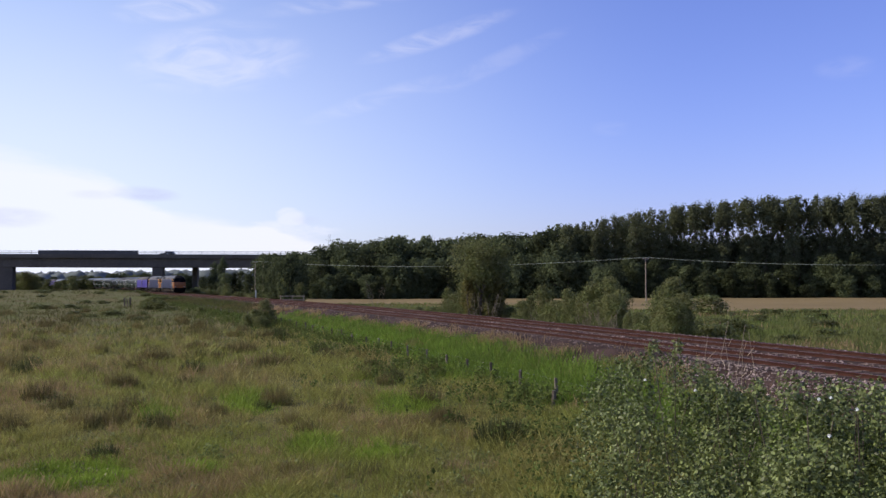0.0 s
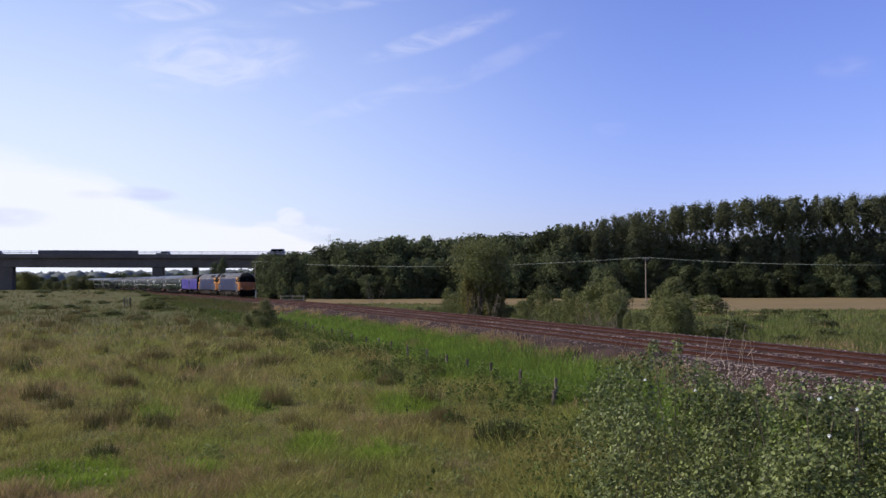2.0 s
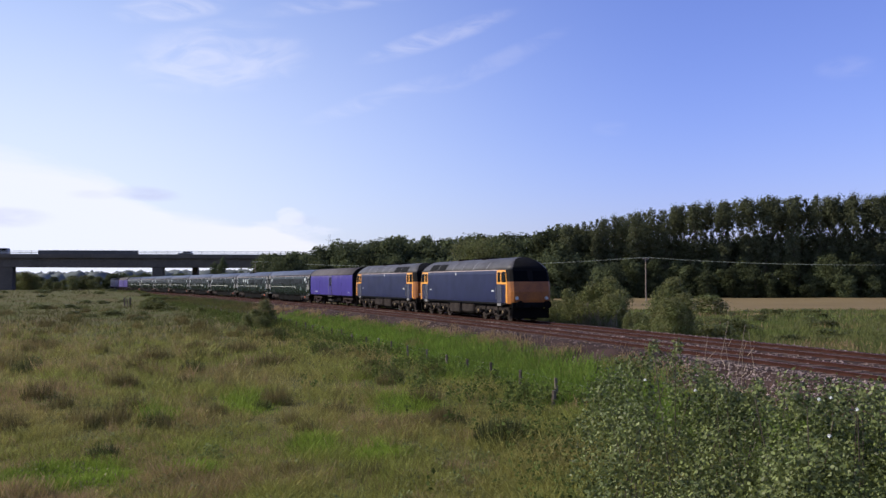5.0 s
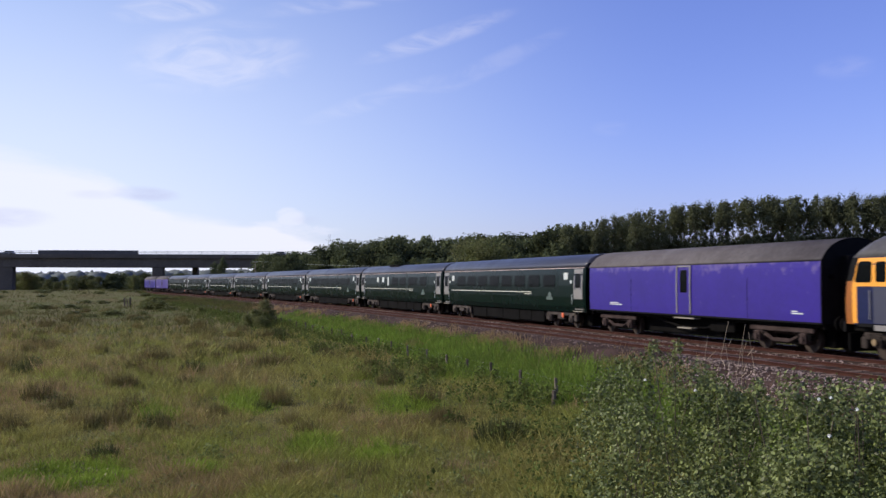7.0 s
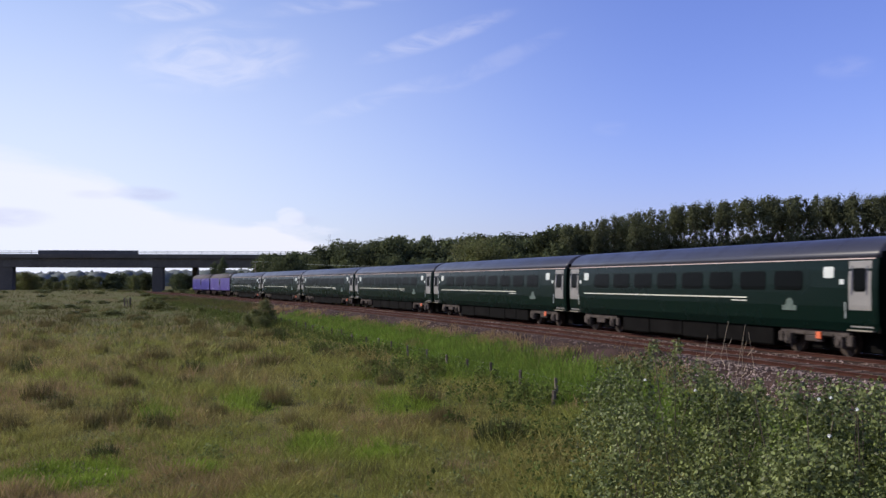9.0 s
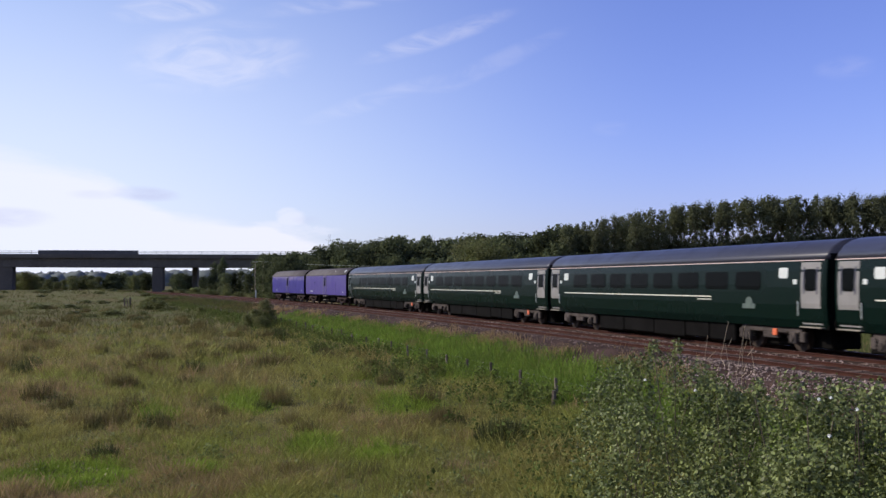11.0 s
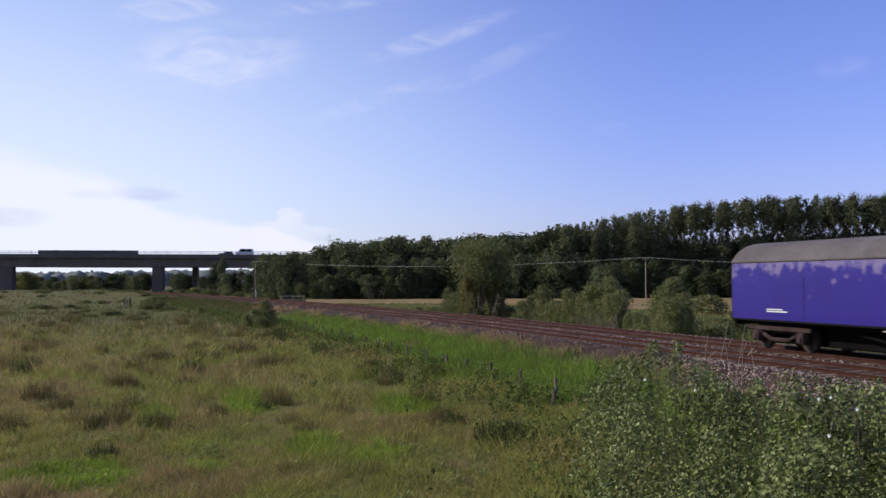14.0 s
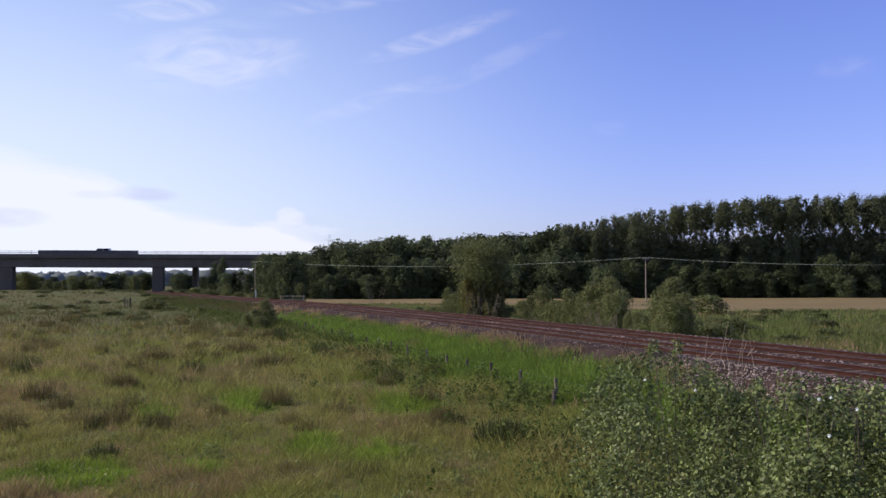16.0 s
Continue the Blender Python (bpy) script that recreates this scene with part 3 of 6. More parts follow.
def side_panel(name, prof, side, x0, x1, z0, z1, mat, parent, out=0.008, thick=0.03, label="", steps=3, rake=0.0, rnd=0.0):
    """A panel that follows the body side."""
    bm = bmesh.new()
    rows = []
    levels = [(i / steps, 0.0) for i in range(steps + 1)]
    if rnd:
        e = rnd / (z1 - z0)
        levels = [(0, rnd), (e * 0.3, rnd * 0.3), (e, 0), (0.5, 0), (1 - e, 0), (1 - e * 0.3, rnd * 0.3), (1, rnd)]
    for u, inset in levels:
        z = z0 + (z1 - z0) * u
        w = width_at(prof, z)
        lean = abs(rake) * u
        xa, xb = (x0 + lean, x1) if rake < 0 else (x0, x1 - lean)
        xa, xb = xa + inset, xb - inset
        rows.append([bm.verts.new((x, side * (w + o), z)) for x, o in ((xa, out), (xb, out), (xb, out - thick), (xa, out - thick))])
    for a, b in zip(rows[:-1], rows[1:]):
        for j in range(4):
            bm.faces.new((a[j], a[(j + 1) % 4], b[(j + 1) % 4], b[j]))
    bm.faces.new(rows[0]), bm.faces.new(rows[-1])
    return part(name, bm, mat, parent, label)


def wheelset(parent, x, r=0.46):
    bm = bmesh.new()
    cyl(bm, (x, -0.72, r), (x, 0.72, r), 0.09, 10)
    for s in (-1, 1):
        cyl(bm, (x, s * 0.69, r), (x, s * 0.81, r), r, 24)
        cyl(bm, (x, s * 0.66, r), (x, s * 0.70, r), r + 0.028, 24)
        cyl(bm, (x, s * 0.81, r), (x, s * 0.86, r), 0.12, 10)
    return part("wheelset", bm, T["wheel"], parent)


def bogie(parent, cx, axles, r, mat, half, style):
    """A bogie: side frames, axle boxes, springs, wheelsets."""
    bm = bmesh.new()
    box(bm, cx - half * 0.55, cx + half * 0.55, -0.8, 0.8, 0.55, 0.85, 0.03)
    b = part("bogie", bm, mat, parent)
    for s in (-1, 1):
        bm = bmesh.new()
        y0, y1 = s * 0.98, s * 1.14
        if style == "coach":
            box(bm, cx - half, cx + half, y0, y1, 0.62, 0.84, 0.03)
            box(bm, cx - 0.42, cx + 0.42, y0, y1, 0.42, 0.64, 0.03)
            for e in (-1, 1):
                box(bm, cx + e * half - 0.14, cx + e * half + 0.14, y0, y1, 0.34, 0.70, 0.03)
        else:
            box(bm, cx - half, cx + half, y0, y1, 0.66, 0.84, 0.03)
            box(bm, cx - half * 0.3, cx + half * 0.3, y0, y1, 0.30, 0.44, 0.03)
            for e in (-1, 1):
                cyl(bm, (cx + e * half * 0.3, (y0 + y1) / 2, 0.38), (cx + e * half * 0.75, (y0 + y1) / 2, 0.7), 0.07, 6)
        part("side_frame", bm, mat, b)
        for ax in axles:
            bm = bmesh.new()
            box(bm, cx + ax - 0.17, cx + ax + 0.17, s * 0.9, s * 1.2, r - 0.17, r + 0.2, 0.03)
            cyl(bm, (cx + ax, s * 1.2, r), (cx + ax, s * 1.25, r), 0.11, 10)
            part("axle_box", bm, mat, b)
            for dx in (-0.3, 0.3):
                bm = bmesh.new()
                for k in range(3):
                    cyl(bm, (cx + ax + dx, s * 1.06, r - 0.02 + k * 0.1), (cx + ax + dx, s * 1.06, r + 0.04 + k * 0.1), 0.09, 8)
                part("spring", bm, T["under"], b)
    for ax in axles:
        wheelset(b, cx + ax, r)
    return b


def buffers(parent, x, d, beam=None):
    bm = bmesh.new()
    box(bm, x - 0.06 * d, x + 0.08 * d, -1.25, 1.25, 0.82, 1.16, 0.02)
    part("buffer_beam", bm, beam or T["under"], parent)
    for s in (-1, 1):
        bm = bmesh.new()
        cyl(bm, (x, s * 0.87, 1.03), (x + 0.36 * d, s * 0.87, 1.03), 0.11, 12)
        cyl(bm, (x + 0.36 * d, s * 0.87, 1.03), (x + 0.42 * d, s * 0.87, 1.03), 0.24, 16)
        part("buffer", bm, T["under"], parent)
    bm = bmesh.new()
    cyl(bm, (x, 0, 0.95), (x + 0.4 * d, 0, 0.85), 0.06, 8)
    part("coupling", bm, T["under"], parent)


def gangway(parent, x, d):
    bm = bmesh.new()
    for k in range(4):
        a = x + d * k * 0.07
        box(bm, min(a, a + 0.05 * d), max(a, a + 0.05 * d), -0.55 + 0.02 * (k % 2), 0.55 - 0.02 * (k % 2), 1.1, 3.25 - 0.02 * (k % 2), 0.01)
    part("gangway", bm, T["black"], parent, "black concertina gangway")


def make_coach(buffet=False, brake=False):
    """x forwards; 22.6 m of body."""
    c = empty("passenger_coach", "dark green passenger coach with grey roof and silver doors" if not buffet else "dark green buffet coach with white galley windows",
              "railway carriage", "green coaches of the train")
    if brake:
        c["label"] = "dark green brake coach with a plain windowless rear end"
    L = 11.28
    st = [(-L, 0.96), (-L + 0.12, 1.0), (L - 0.12, 1.0), (L, 0.96)]
    bm = shell(bmesh.new(), COACH, 0, 5, st)
    part("body", bm, T["green"], c, "dark green body side")
    bm = bmesh.new()
    shell(bm, [(COACH[5][0] + 0.012, 3.10)] + COACH[6:], 0, 5, [(x, q) for x, q in st])
    part("roof", bm, T["coachroof"], c, "plain grey curved roof", True)
    for k in range(9):
        bm = bmesh.new()
        x = -9.2 + k * 2.3
        w = [(-y, z + 0.012) for y, z in COACH[6:]] + [(y, z + 0.012) for y, z in reversed(COACH[6:-1])]
        rows = [[bm.verts.new((x + dx, y, z)) for y, z in w] for dx in (-0.03, 0.03)]
        for j in range(len(w) - 1):
            bm.faces.new((rows[0][j], rows[0][j + 1], rows[1][j + 1], rows[1][j]))
        part("roof_rib", bm, T["coachroof"], c)
    for s in (-1, 1):
        side_panel("cantrail_line", COACH, s, -L + 0.1, L - 0.1, 3.07, 3.105, T["pink"], c, 0.012, label="pale line along the eaves")
        if buffet:
            wins = [(-1.2, 0.5), (1.0, 2.7), (3.3, 5.6), (6.2, 8.0)]
            whites = [(-5.8, -5.2, 2.36, 2.78), (-4.15, -3.55, 2.36, 2.78), (-2.5, -2.12, 2.1, 2.8)]
        else:
            wins = [(-8.25 + k * 2.06, -8.25 + k * 2.06 + 1.72) for k in range(1 if brake else 0, 8)]
            whites = ([] if brake else [(-9.35, -8.85, 2.46, 2.82)]) + [(8.85, 9.35, 2.50, 2.86)]
        side_panel("window_band", COACH, s, wins[0][0] - 0.25, wins[-1][1] + 0.25, 2.04, 2.80, T["green"], c, 0.004)
        for a, b in wins:
            w = side_panel("window", COACH, s, a + 0.08, b - 0.08, 2.10, 2.75, T["glass"], c, 0.013, rnd=0.13, label="dark tinted flush window")
        for a, b, z0, z1 in whites:
            side_panel("frosted_window", COACH, s, a, b, z0, z1, T["white"], c, 0.010, label="white frosted window", rnd=0.06)
        side_panel("stripe", COACH, s, -9.3 if not buffet else -10.0, 4.6, 1.805, 1.845, T["line"], c, 0.008, label="thin cream stripe below the windows", steps=1)
        side_panel("stripe", COACH, s, 3.6, 4.6, 1.70, 1.73, T["line"], c, 0.008, steps=1)
        # pale crest: a round plate over a bar
        bm = bmesh.new()
        y = s * (width_at(COACH, 1.66) + 0.006)
        cyl(bm, (7.1, y - s * 0.02, 1.64), (7.1, y + s * 0.006, 1.64), 0.21, 16)
        box(bm, 6.72, 7.48, y - 0.02, y + 0.007, 1.43, 1.60)
        part("crest", bm, T["crest"], c, "pale grey crest on the side")
        for e in ((1,) if brake else (-1, 1)):
            a, b = sorted((e * 10.05, e * 11.05))
            d = side_panel("door", COACH, s, a, b, 0.98, 3.02, T["silver"], c, 0.012, label="silver-grey slam door")
            side_panel("door_window", COACH, s, a + 0.22, b - 0.22, 2.08, 2.80, T["glass"], d, 0.022, rnd=0.08)
            for q in (a + 0.14, b - 0.19):
                side_panel("window_rail", COACH, s, q, q + 0.05, 1.98, 2.86, T["cabgrey"], d, 0.026)
            bm = bmesh.new()
            yy = s * 1.40
            cyl(bm, (e * 9.92, yy, 1.25), (e * 9.92, yy, 1.75), 0.02, 6)
            part("handrail", bm, T["white"], c)
            bm = bmesh.new()
            box(bm, a - 0.05, b + 0.05, s * 1.2, s * 1.40, 0.87, 0.91)
            part("footstep", bm, T["brass"], c)
            side_panel("indicator_lamp", COACH, s, e * 9.75 - 0.1, e * 9.75 + 0.1, 2.30, 2.46, T["white"], c, 0.02)
        if brake:
            d = side_panel("door", COACH, s, -11.15, -10.1, 1.0, 3.0, T["faded"], c, 0.010, label="dark green guard's door")
            side_panel("door_window", COACH, s, -10.9, -10.4, 2.12, 2.78, T["glass"], d, 0.018, rnd=0.08)
            side_panel("droplight", COACH, s, -11.1, -10.5, 2.82, 2.87, T["white"], d, 0.024, steps=1)
            side_panel("door_handle", COACH, s, -10.95, -10.4, 2.0, 2.03, T["white"], d, 0.03, steps=1)
            side_panel("handrail", COACH, s, -10.0, -9.92, 1.2, 1.85, T["silver"], c, 0.05)
            side_panel("window", COACH, s, -7.2, -6.65, 2.05, 2.80, T["glass"], c, 0.013, rnd=0.1)
            bm = bmesh.new()
            box(bm, -11.2, -10.0, s * 1.2, s * 1.40, 0.87, 0.91)
            part("footstep", bm, T["brass"], c)
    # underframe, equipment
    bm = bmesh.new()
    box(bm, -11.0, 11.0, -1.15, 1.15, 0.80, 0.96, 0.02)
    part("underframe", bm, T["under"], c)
    # Cases reach low and wide to black out the shaded gap.
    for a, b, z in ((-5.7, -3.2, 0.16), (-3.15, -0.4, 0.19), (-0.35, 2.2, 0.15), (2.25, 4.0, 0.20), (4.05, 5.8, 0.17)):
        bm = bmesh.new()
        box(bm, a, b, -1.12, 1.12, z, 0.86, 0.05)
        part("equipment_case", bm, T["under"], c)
    # Added dark fill standing in for the shadow between the wheels.
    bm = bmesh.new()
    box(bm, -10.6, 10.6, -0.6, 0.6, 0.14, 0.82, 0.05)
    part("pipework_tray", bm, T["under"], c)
    for cx in (-8.0, 8.0):
        bogie(c, cx, (-1.3, 1.3), 0.457, T["bogie"], 1.75, "coach")
    for s in (-1, 1):
        bm = bmesh.new()
        box(bm, 8.2, 8.46, s * 1.14, s * 1.2, 0.52, 0.76, 0.02)
        part("orange_panel", bm, T["lamp_orange"], c, "bright orange cover on the bogie")
    for d in (-1, 1):
        buffers(c, d * 11.2, d)
        gangway(c, d * 11.26, d)
        bm = bmesh.new()
        box(bm, d * 11.272 - 0.01, d * 11.272 + 0.01, -1.15, 1.15, 1.0, 3.3)
        part("end_panel", bm, T["black"], c, "dark coach end")
    if buffet:
        for k in range(2):
            bm = bmesh.new()
            box(bm, -3.9 + k * 1.5, -2.7 + k * 1.5, -0.75, 0.4, 3.6, 3.84, 0.04)
            part("roof_vent", bm, T["under"], c)
    return c


def make_van():
    c = empty("parcels_van", "purple parcels van with weathered grey roof", "railway van", "purple vans of the train")
    L = 8.70
    st = [(-L, 1.0), (L, 1.0)]
    part("body", shell(bmesh.new(), VAN, 0, 5, st), T["purple"], c, "plain purple body side")
    bm = bmesh.new()
    shell(bm, [(VAN[5][0] + 0.03, 3.06), (VAN[5][0] + 0.03, 3.13)] + VAN[6:], 0, 6, [(-L - 0.04, 1.0), (L + 0.04, 1.0)])
    part("roof", bm, T["vanroof"], c, "weathered grey curved roof", True)
    for s in (-1, 1):
        d = side_panel("door", VAN, s, -0.35, 0.75, 1.08, 3.02, T["purple"], c, 0.016, label="purple loading door")
        side_panel("door_window", VAN, s, -0.06, 0.46, 1.95, 2.85, T["glass"], d, 0.024, rnd=0.06)
        for q in (-0.36, 0.68):
            side_panel("handrail", VAN, s, q, q + 0.08, 1.12, 2.98, T["silver"], d, 0.045)
        side_panel("door_head", VAN, s, -0.36, 0.76, 2.98, 3.03, T["silver"], d, 0.04, steps=1)
        for q in (4.6, -4.4):
            side_panel("door_seam", VAN, s, q, q + 0.03, 1.1, 3.0, T["black"], c, 0.003)
        # data panels: plain pale bars
        for a, b, z in ((-6.5, -5.3, 1.33), (7.2, 7.8, 1.30)):
            for k in range(2):
                side_panel("data_panel", VAN, s, a, b - 0.3 * k, z + 0.07 * k, z + 0.07 * k + 0.045, T["white"], c, 0.006, steps=1)
        side_panel("solebar", VAN, s, -L, L, 1.0, 1.06, T["black"], c, 0.02, steps=1)
        bm = bmesh.new()
        box(bm, -0.6, 1.0, s * 1.1, s * 1.4, 0.90, 0.95)
        box(bm, -0.35, 0.75, s * 1.1, s * 1.38, 0.50, 0.55)
        part("footstep", bm, T["brass"], c, "pale wooden footstep")
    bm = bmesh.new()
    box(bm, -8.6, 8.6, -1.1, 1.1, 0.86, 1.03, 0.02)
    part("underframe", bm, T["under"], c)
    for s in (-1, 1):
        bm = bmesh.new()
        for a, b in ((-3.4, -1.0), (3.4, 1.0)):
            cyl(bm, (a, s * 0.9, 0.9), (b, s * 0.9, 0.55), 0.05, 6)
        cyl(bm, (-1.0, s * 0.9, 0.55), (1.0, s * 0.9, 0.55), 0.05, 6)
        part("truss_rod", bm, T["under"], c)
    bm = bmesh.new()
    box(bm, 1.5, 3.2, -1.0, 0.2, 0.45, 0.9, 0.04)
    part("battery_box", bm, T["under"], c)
    # Added long dark box in place of the shade under the van.
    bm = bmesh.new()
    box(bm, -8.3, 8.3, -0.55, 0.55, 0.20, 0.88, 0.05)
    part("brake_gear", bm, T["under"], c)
    for cx in (-6.2, 6.2):
        bogie(c, cx, (-1.3, 1.3), 0.457, T["redbogie"], 1.8, "van")
    for d in (-1, 1):
        buffers(c, d * 8.66, d)
        gangway(c, d * 8.72, d)
        bm = bmesh.new()
        ring = [(-y * 0.995, z) for y, z in VAN] + [(y * 0.995, z) for y, z in reversed(VAN[:-1])]
        rows = [[bm.verts.new((d * q, y, z)) for y, z in ring] for q in (L - 0.01, L + 0.045)]
        n = len(ring)
        for j in range(n):
            bm.faces.new((rows[0][j], rows[0][(j + 1) % n], rows[1][(j + 1) % n], rows[1][j]))
        bm.faces.new(rows[0]), bm.faces.new(rows[1])
        part("end_panel", bm, T["black"], c, "black van end")
        for s in (-1, 1):
            bm = bmesh.new()
            cyl(bm, (d * (L + 0.05), s * 1.0, 2.55), (d * (L + 0.12), s * 1.0, 2.55), 0.09, 10)
            part("tail_lamp", bm, T["under"], c)
    return c


def make_loco():
    c = empty("diesel_locomotive", "dark blue diesel locomotive with orange cab fronts", "locomotive", "two diesel locomotives")
    L = 9.20

    def xe(z):
        return L - max(0.0, z - 2.15) * 0.33 - max(0.0, z - 3.12) ** 1.6 * 1.1 - max(0.0, 1.4 - z) * 0.12

    def ringed(bm, lo, hi, parts_mi):
        pts = LOCO[lo:hi + 1]
        ring = [(-y, z) for y, z in pts] + [(y, z) for y, z in reversed(pts) if y > 0]
        rows = []
        for e in (-1, 1):
            for q, sq in ((0.0, 0.84), (0.16, 0.95), (0.55, 1.0)):
                rows.append((e, q, sq))
        rows = [rows[0], rows[1], rows[2], rows[5], rows[4], rows[3]]
        vr = [[bm.verts.new((e * (xe(z) - q), y * sq, z)) for y, z in ring] for e, q, sq in rows]
        n = len(ring)
        for i in range(5):
            for j in range(n):
                f = bm.faces.new((vr[i][j], vr[i][(j + 1) % n], vr[i + 1][(j + 1) % n], vr[i + 1][j]))
                f.material_index = parts_mi
                if lo == 0 and i != 2:
                    # Upper end faces go black: dark windscreens with their shade in the colour.
                    f.material_index = 2 if f.calc_center_median().z > 2.35 else 1
        for r in (vr[0], vr[-1]):
            half = len(r) // 2
            for j in range(half - 0):
                k = n - 1 - j
                if j + 1 < k - 1 or (j + 1 == k - 1):
                    q = [r[j], r[j + 1], r[k - 1], r[k]]
                    q = list(dict.fromkeys(q))
                    if len(q) > 2 and not bm.faces.get(q):
                        bm.faces.new(q).material_index = 2 if (lo == 0 and q[0].co.z > 2.3) else 1
        return bm

    part("body", ringed(bmesh.new(), 0, 5, 0), [T["blue"], T["nose"], T["black"]], c, "dark blue body side with orange nose")
    part("roof", ringed(bmesh.new(), 5, 10, 0), [T["locoroof"], T["black"]], c, "weathered grey roof", True)
    for s in (-1, 1):
        side_panel("cantrail_line", LOCO, s, -7.0, 7.0, 3.08, 3.12, T["pink"], c, 0.012, label="pale line along the eaves", steps=1)
        side_panel("solebar", LOCO, s, -8.4, 8.4, 1.02, 1.12, T["black"], c, 0.01, steps=1)
        for e in (-1, 1):
            # orange surround of cab side windows, corner post
            a, b = sorted((e * 6.95, e * 8.62))
            side_panel("cab_surround", LOCO, s, a, b, 2.24, 3.10, T["orange"], c, 0.008, label="orange cab window surround", rake=0.28 * e)
            a2, b2 = sorted((e * 7.10, e * 7.55))
            side_panel("door_window", LOCO, s, a2, b2, 2.37, 2.98, T["glass"], c, 0.016, rnd=0.08)
            a3, b3 = sorted((e * 7.72, e * 8.52))
            side_panel("cab_window", LOCO, s, a3, b3, 2.36, 3.0, T["glass"], c, 0.016, rake=0.2 * e, rnd=0.1)
            a4, b4 = sorted((e * 8.42, e * 8.63))
            side_panel("corner_band", LOCO, s, a4, b4, 1.12, 2.24, T["orange"], c, 0.008, label="orange corner band")
            a5, b5 = sorted((e * 7.0, e * 7.68))
            d = side_panel("cab_door", LOCO, s, a5, b5, 1.14, 2.22, T["cabgrey"], c, 0.006, label="grey cab door")
            for q in (a5 - 0.1, b5 + 0.06):
                bm = bmesh.new()
                cyl(bm, (q, s * 1.385, 1.25), (q, s * 1.385, 2.12), 0.022, 6)
                part("handrail", bm, T["silver"], d, "pale handrail")
            bm = bmesh.new()
            box(bm, e * 7.34 - 0.3, e * 7.34 + 0.3, s * 1.2, s * 1.36, 0.92, 1.09, 0.01)
            part("footstep", bm, T["silver"], c)
            # name panel: plain pale bar
            side_panel("number_bar", LOCO, s, e * 6.25 - 0.2, e * 6.25 + 0.2, 1.78, 1.88, T["white"], c, 0.008, steps=1)
        # roof-side grilles and seams
        for a, b in ((3.2, 4.8), (5.0, 6.75)):
            side_panel("grille", LOCO, s, a, b, 3.17, 3.62, T["black"], c, 0.02, label="dark roof-side air grille", steps=6)
        for x in (-5.0, -2.6, -0.4, 1.6):
            side_panel("roof_strap", LOCO, s, x, x + 0.09, 3.15, 3.66, T["silver"], c, 0.012, steps=6)
        side_panel("builders_plate", LOCO, s, 0.6, 0.8, 2.85, 3.0, T["white"], c, 0.008, steps=1)
    for k, x in enumerate((-2.4, 2.2)):
        bm = bmesh.new()
        cyl(bm, (x, 0, 3.84), (x, 0, 3.95), 0.55, 18)
        part("roof_fan", bm, T["under"], c)
    bm = bmesh.new()
    box(bm, -0.35, 0.35, -0.2, 0.2, 3.85, 3.98, 0.03)
    part("exhaust", bm, T["black"], c)
    for e in (-1, 1):
        # windscreens, headcode panel, lights
        for y in (-0.62, 0.62):
            bm = bmesh.new()
            vs = [bm.verts.new((e * (xe(z) + 0.012), yy, z)) for yy, z in ((y - 0.46, 2.42), (y + 0.46, 2.42), (y + 0.44, 3.05), (y - 0.44, 3.05))]
            bm.faces.new(vs)
            r = bmesh.ops.extrude_face_region(bm, geom=bm.faces[:])
            bmesh.ops.translate(bm, verts=[v for v in r["geom"] if isinstance(v, bmesh.types.BMVert)], vec=(-e * 0.03, 0, 0))
            part("windscreen", bm, T["glass"], c, "dark cab windscreen")
        for y in (-0.95, 0.95):
            bm = bmesh.new()
            cyl(bm, (e * (L - 0.05), y, 1.42), (e * (L + 0.05), y, 1.42), 0.1, 12)
            part("marker_light", bm, T["white"], c)
        buffers(c, e * 9.14, e, T["black"])
        bm = bmesh.new()
        box(bm, e * 9.0 - 0.05, e * 9.0 + 0.05, -1.2, 1.2, 0.22, 0.8, 0.02)
        part("snowplough", bm, T["under"], c)
        bogie(c, e * 5.65, (-2.1, 0.0, 2.1), 0.57, T["locobogie"], 2.75, "coach")
        for ax in (-2.1, 0.0, 2.1):
            for s in (-1, 1):
                bm = bmesh.new()
                cyl(bm, (e * 5.65 + ax, s * 1.24, 0.57), (e * 5.65 + ax, s * 1.29, 0.57), 0.10, 10)
                part("axle_cap", bm, T["axle_cap"], c, "yellow axle end cap")
    bm = bmesh.new()
    box(bm, -2.5, -0.2, -1.25, 1.25, 0.35, 1.0, 0.12)
    part("fuel_tank", bm, T["locobogie"], c)
    bm = bmesh.new()
    box(bm, 0.2, 2.2, -1.25, 1.25, 0.30, 1.0, 0.08)
    part("battery_box", bm, T["locobogie"], c)
    bm = bmesh.new()
    box(bm, -8.8, 8.8, -1.15, 1.15, 0.86, 1.09, 0.02)
    part("underframe", bm, T["under"], c)
    for e in (-1, 1):
        for s in (-1, 1):
            for ax in (-1.05, 1.05):
                bm = bmesh.new()
                x = e * 5.65 + ax
                cyl(bm, (x - 0.62, s * 1.06, 0.42), (x, s * 1.08, 0.26), 0.06, 8)
                cyl(bm, (x, s * 1.08, 0.26), (x + 0.62, s * 1.06, 0.42), 0.06, 8)
                part("brake_rigging", bm, T["locobogie"], c)
                bm = bmesh.new()
                box(bm, x - 0.22, x + 0.22, s * 1.0, s * 1.18, 0.44, 0.66, 0.04)
                cyl(bm, (x, s * 1.1, 0.66), (x, s * 1.1, 0.92), 0.1, 8)
                part("brake_cylinder", bm, T["under"], c)
            bm = bmesh.new()
            cyl(bm, (e * 3.0, s * 0.9, 0.62), (e * 2.1, s * 0.9, 0.62), 0.2, 12)
            part("air_reservoir", bm, T["locobogie"], c)
    # Added dark core that stands for the shadow below the locomotive.
    bm = bmesh.new()
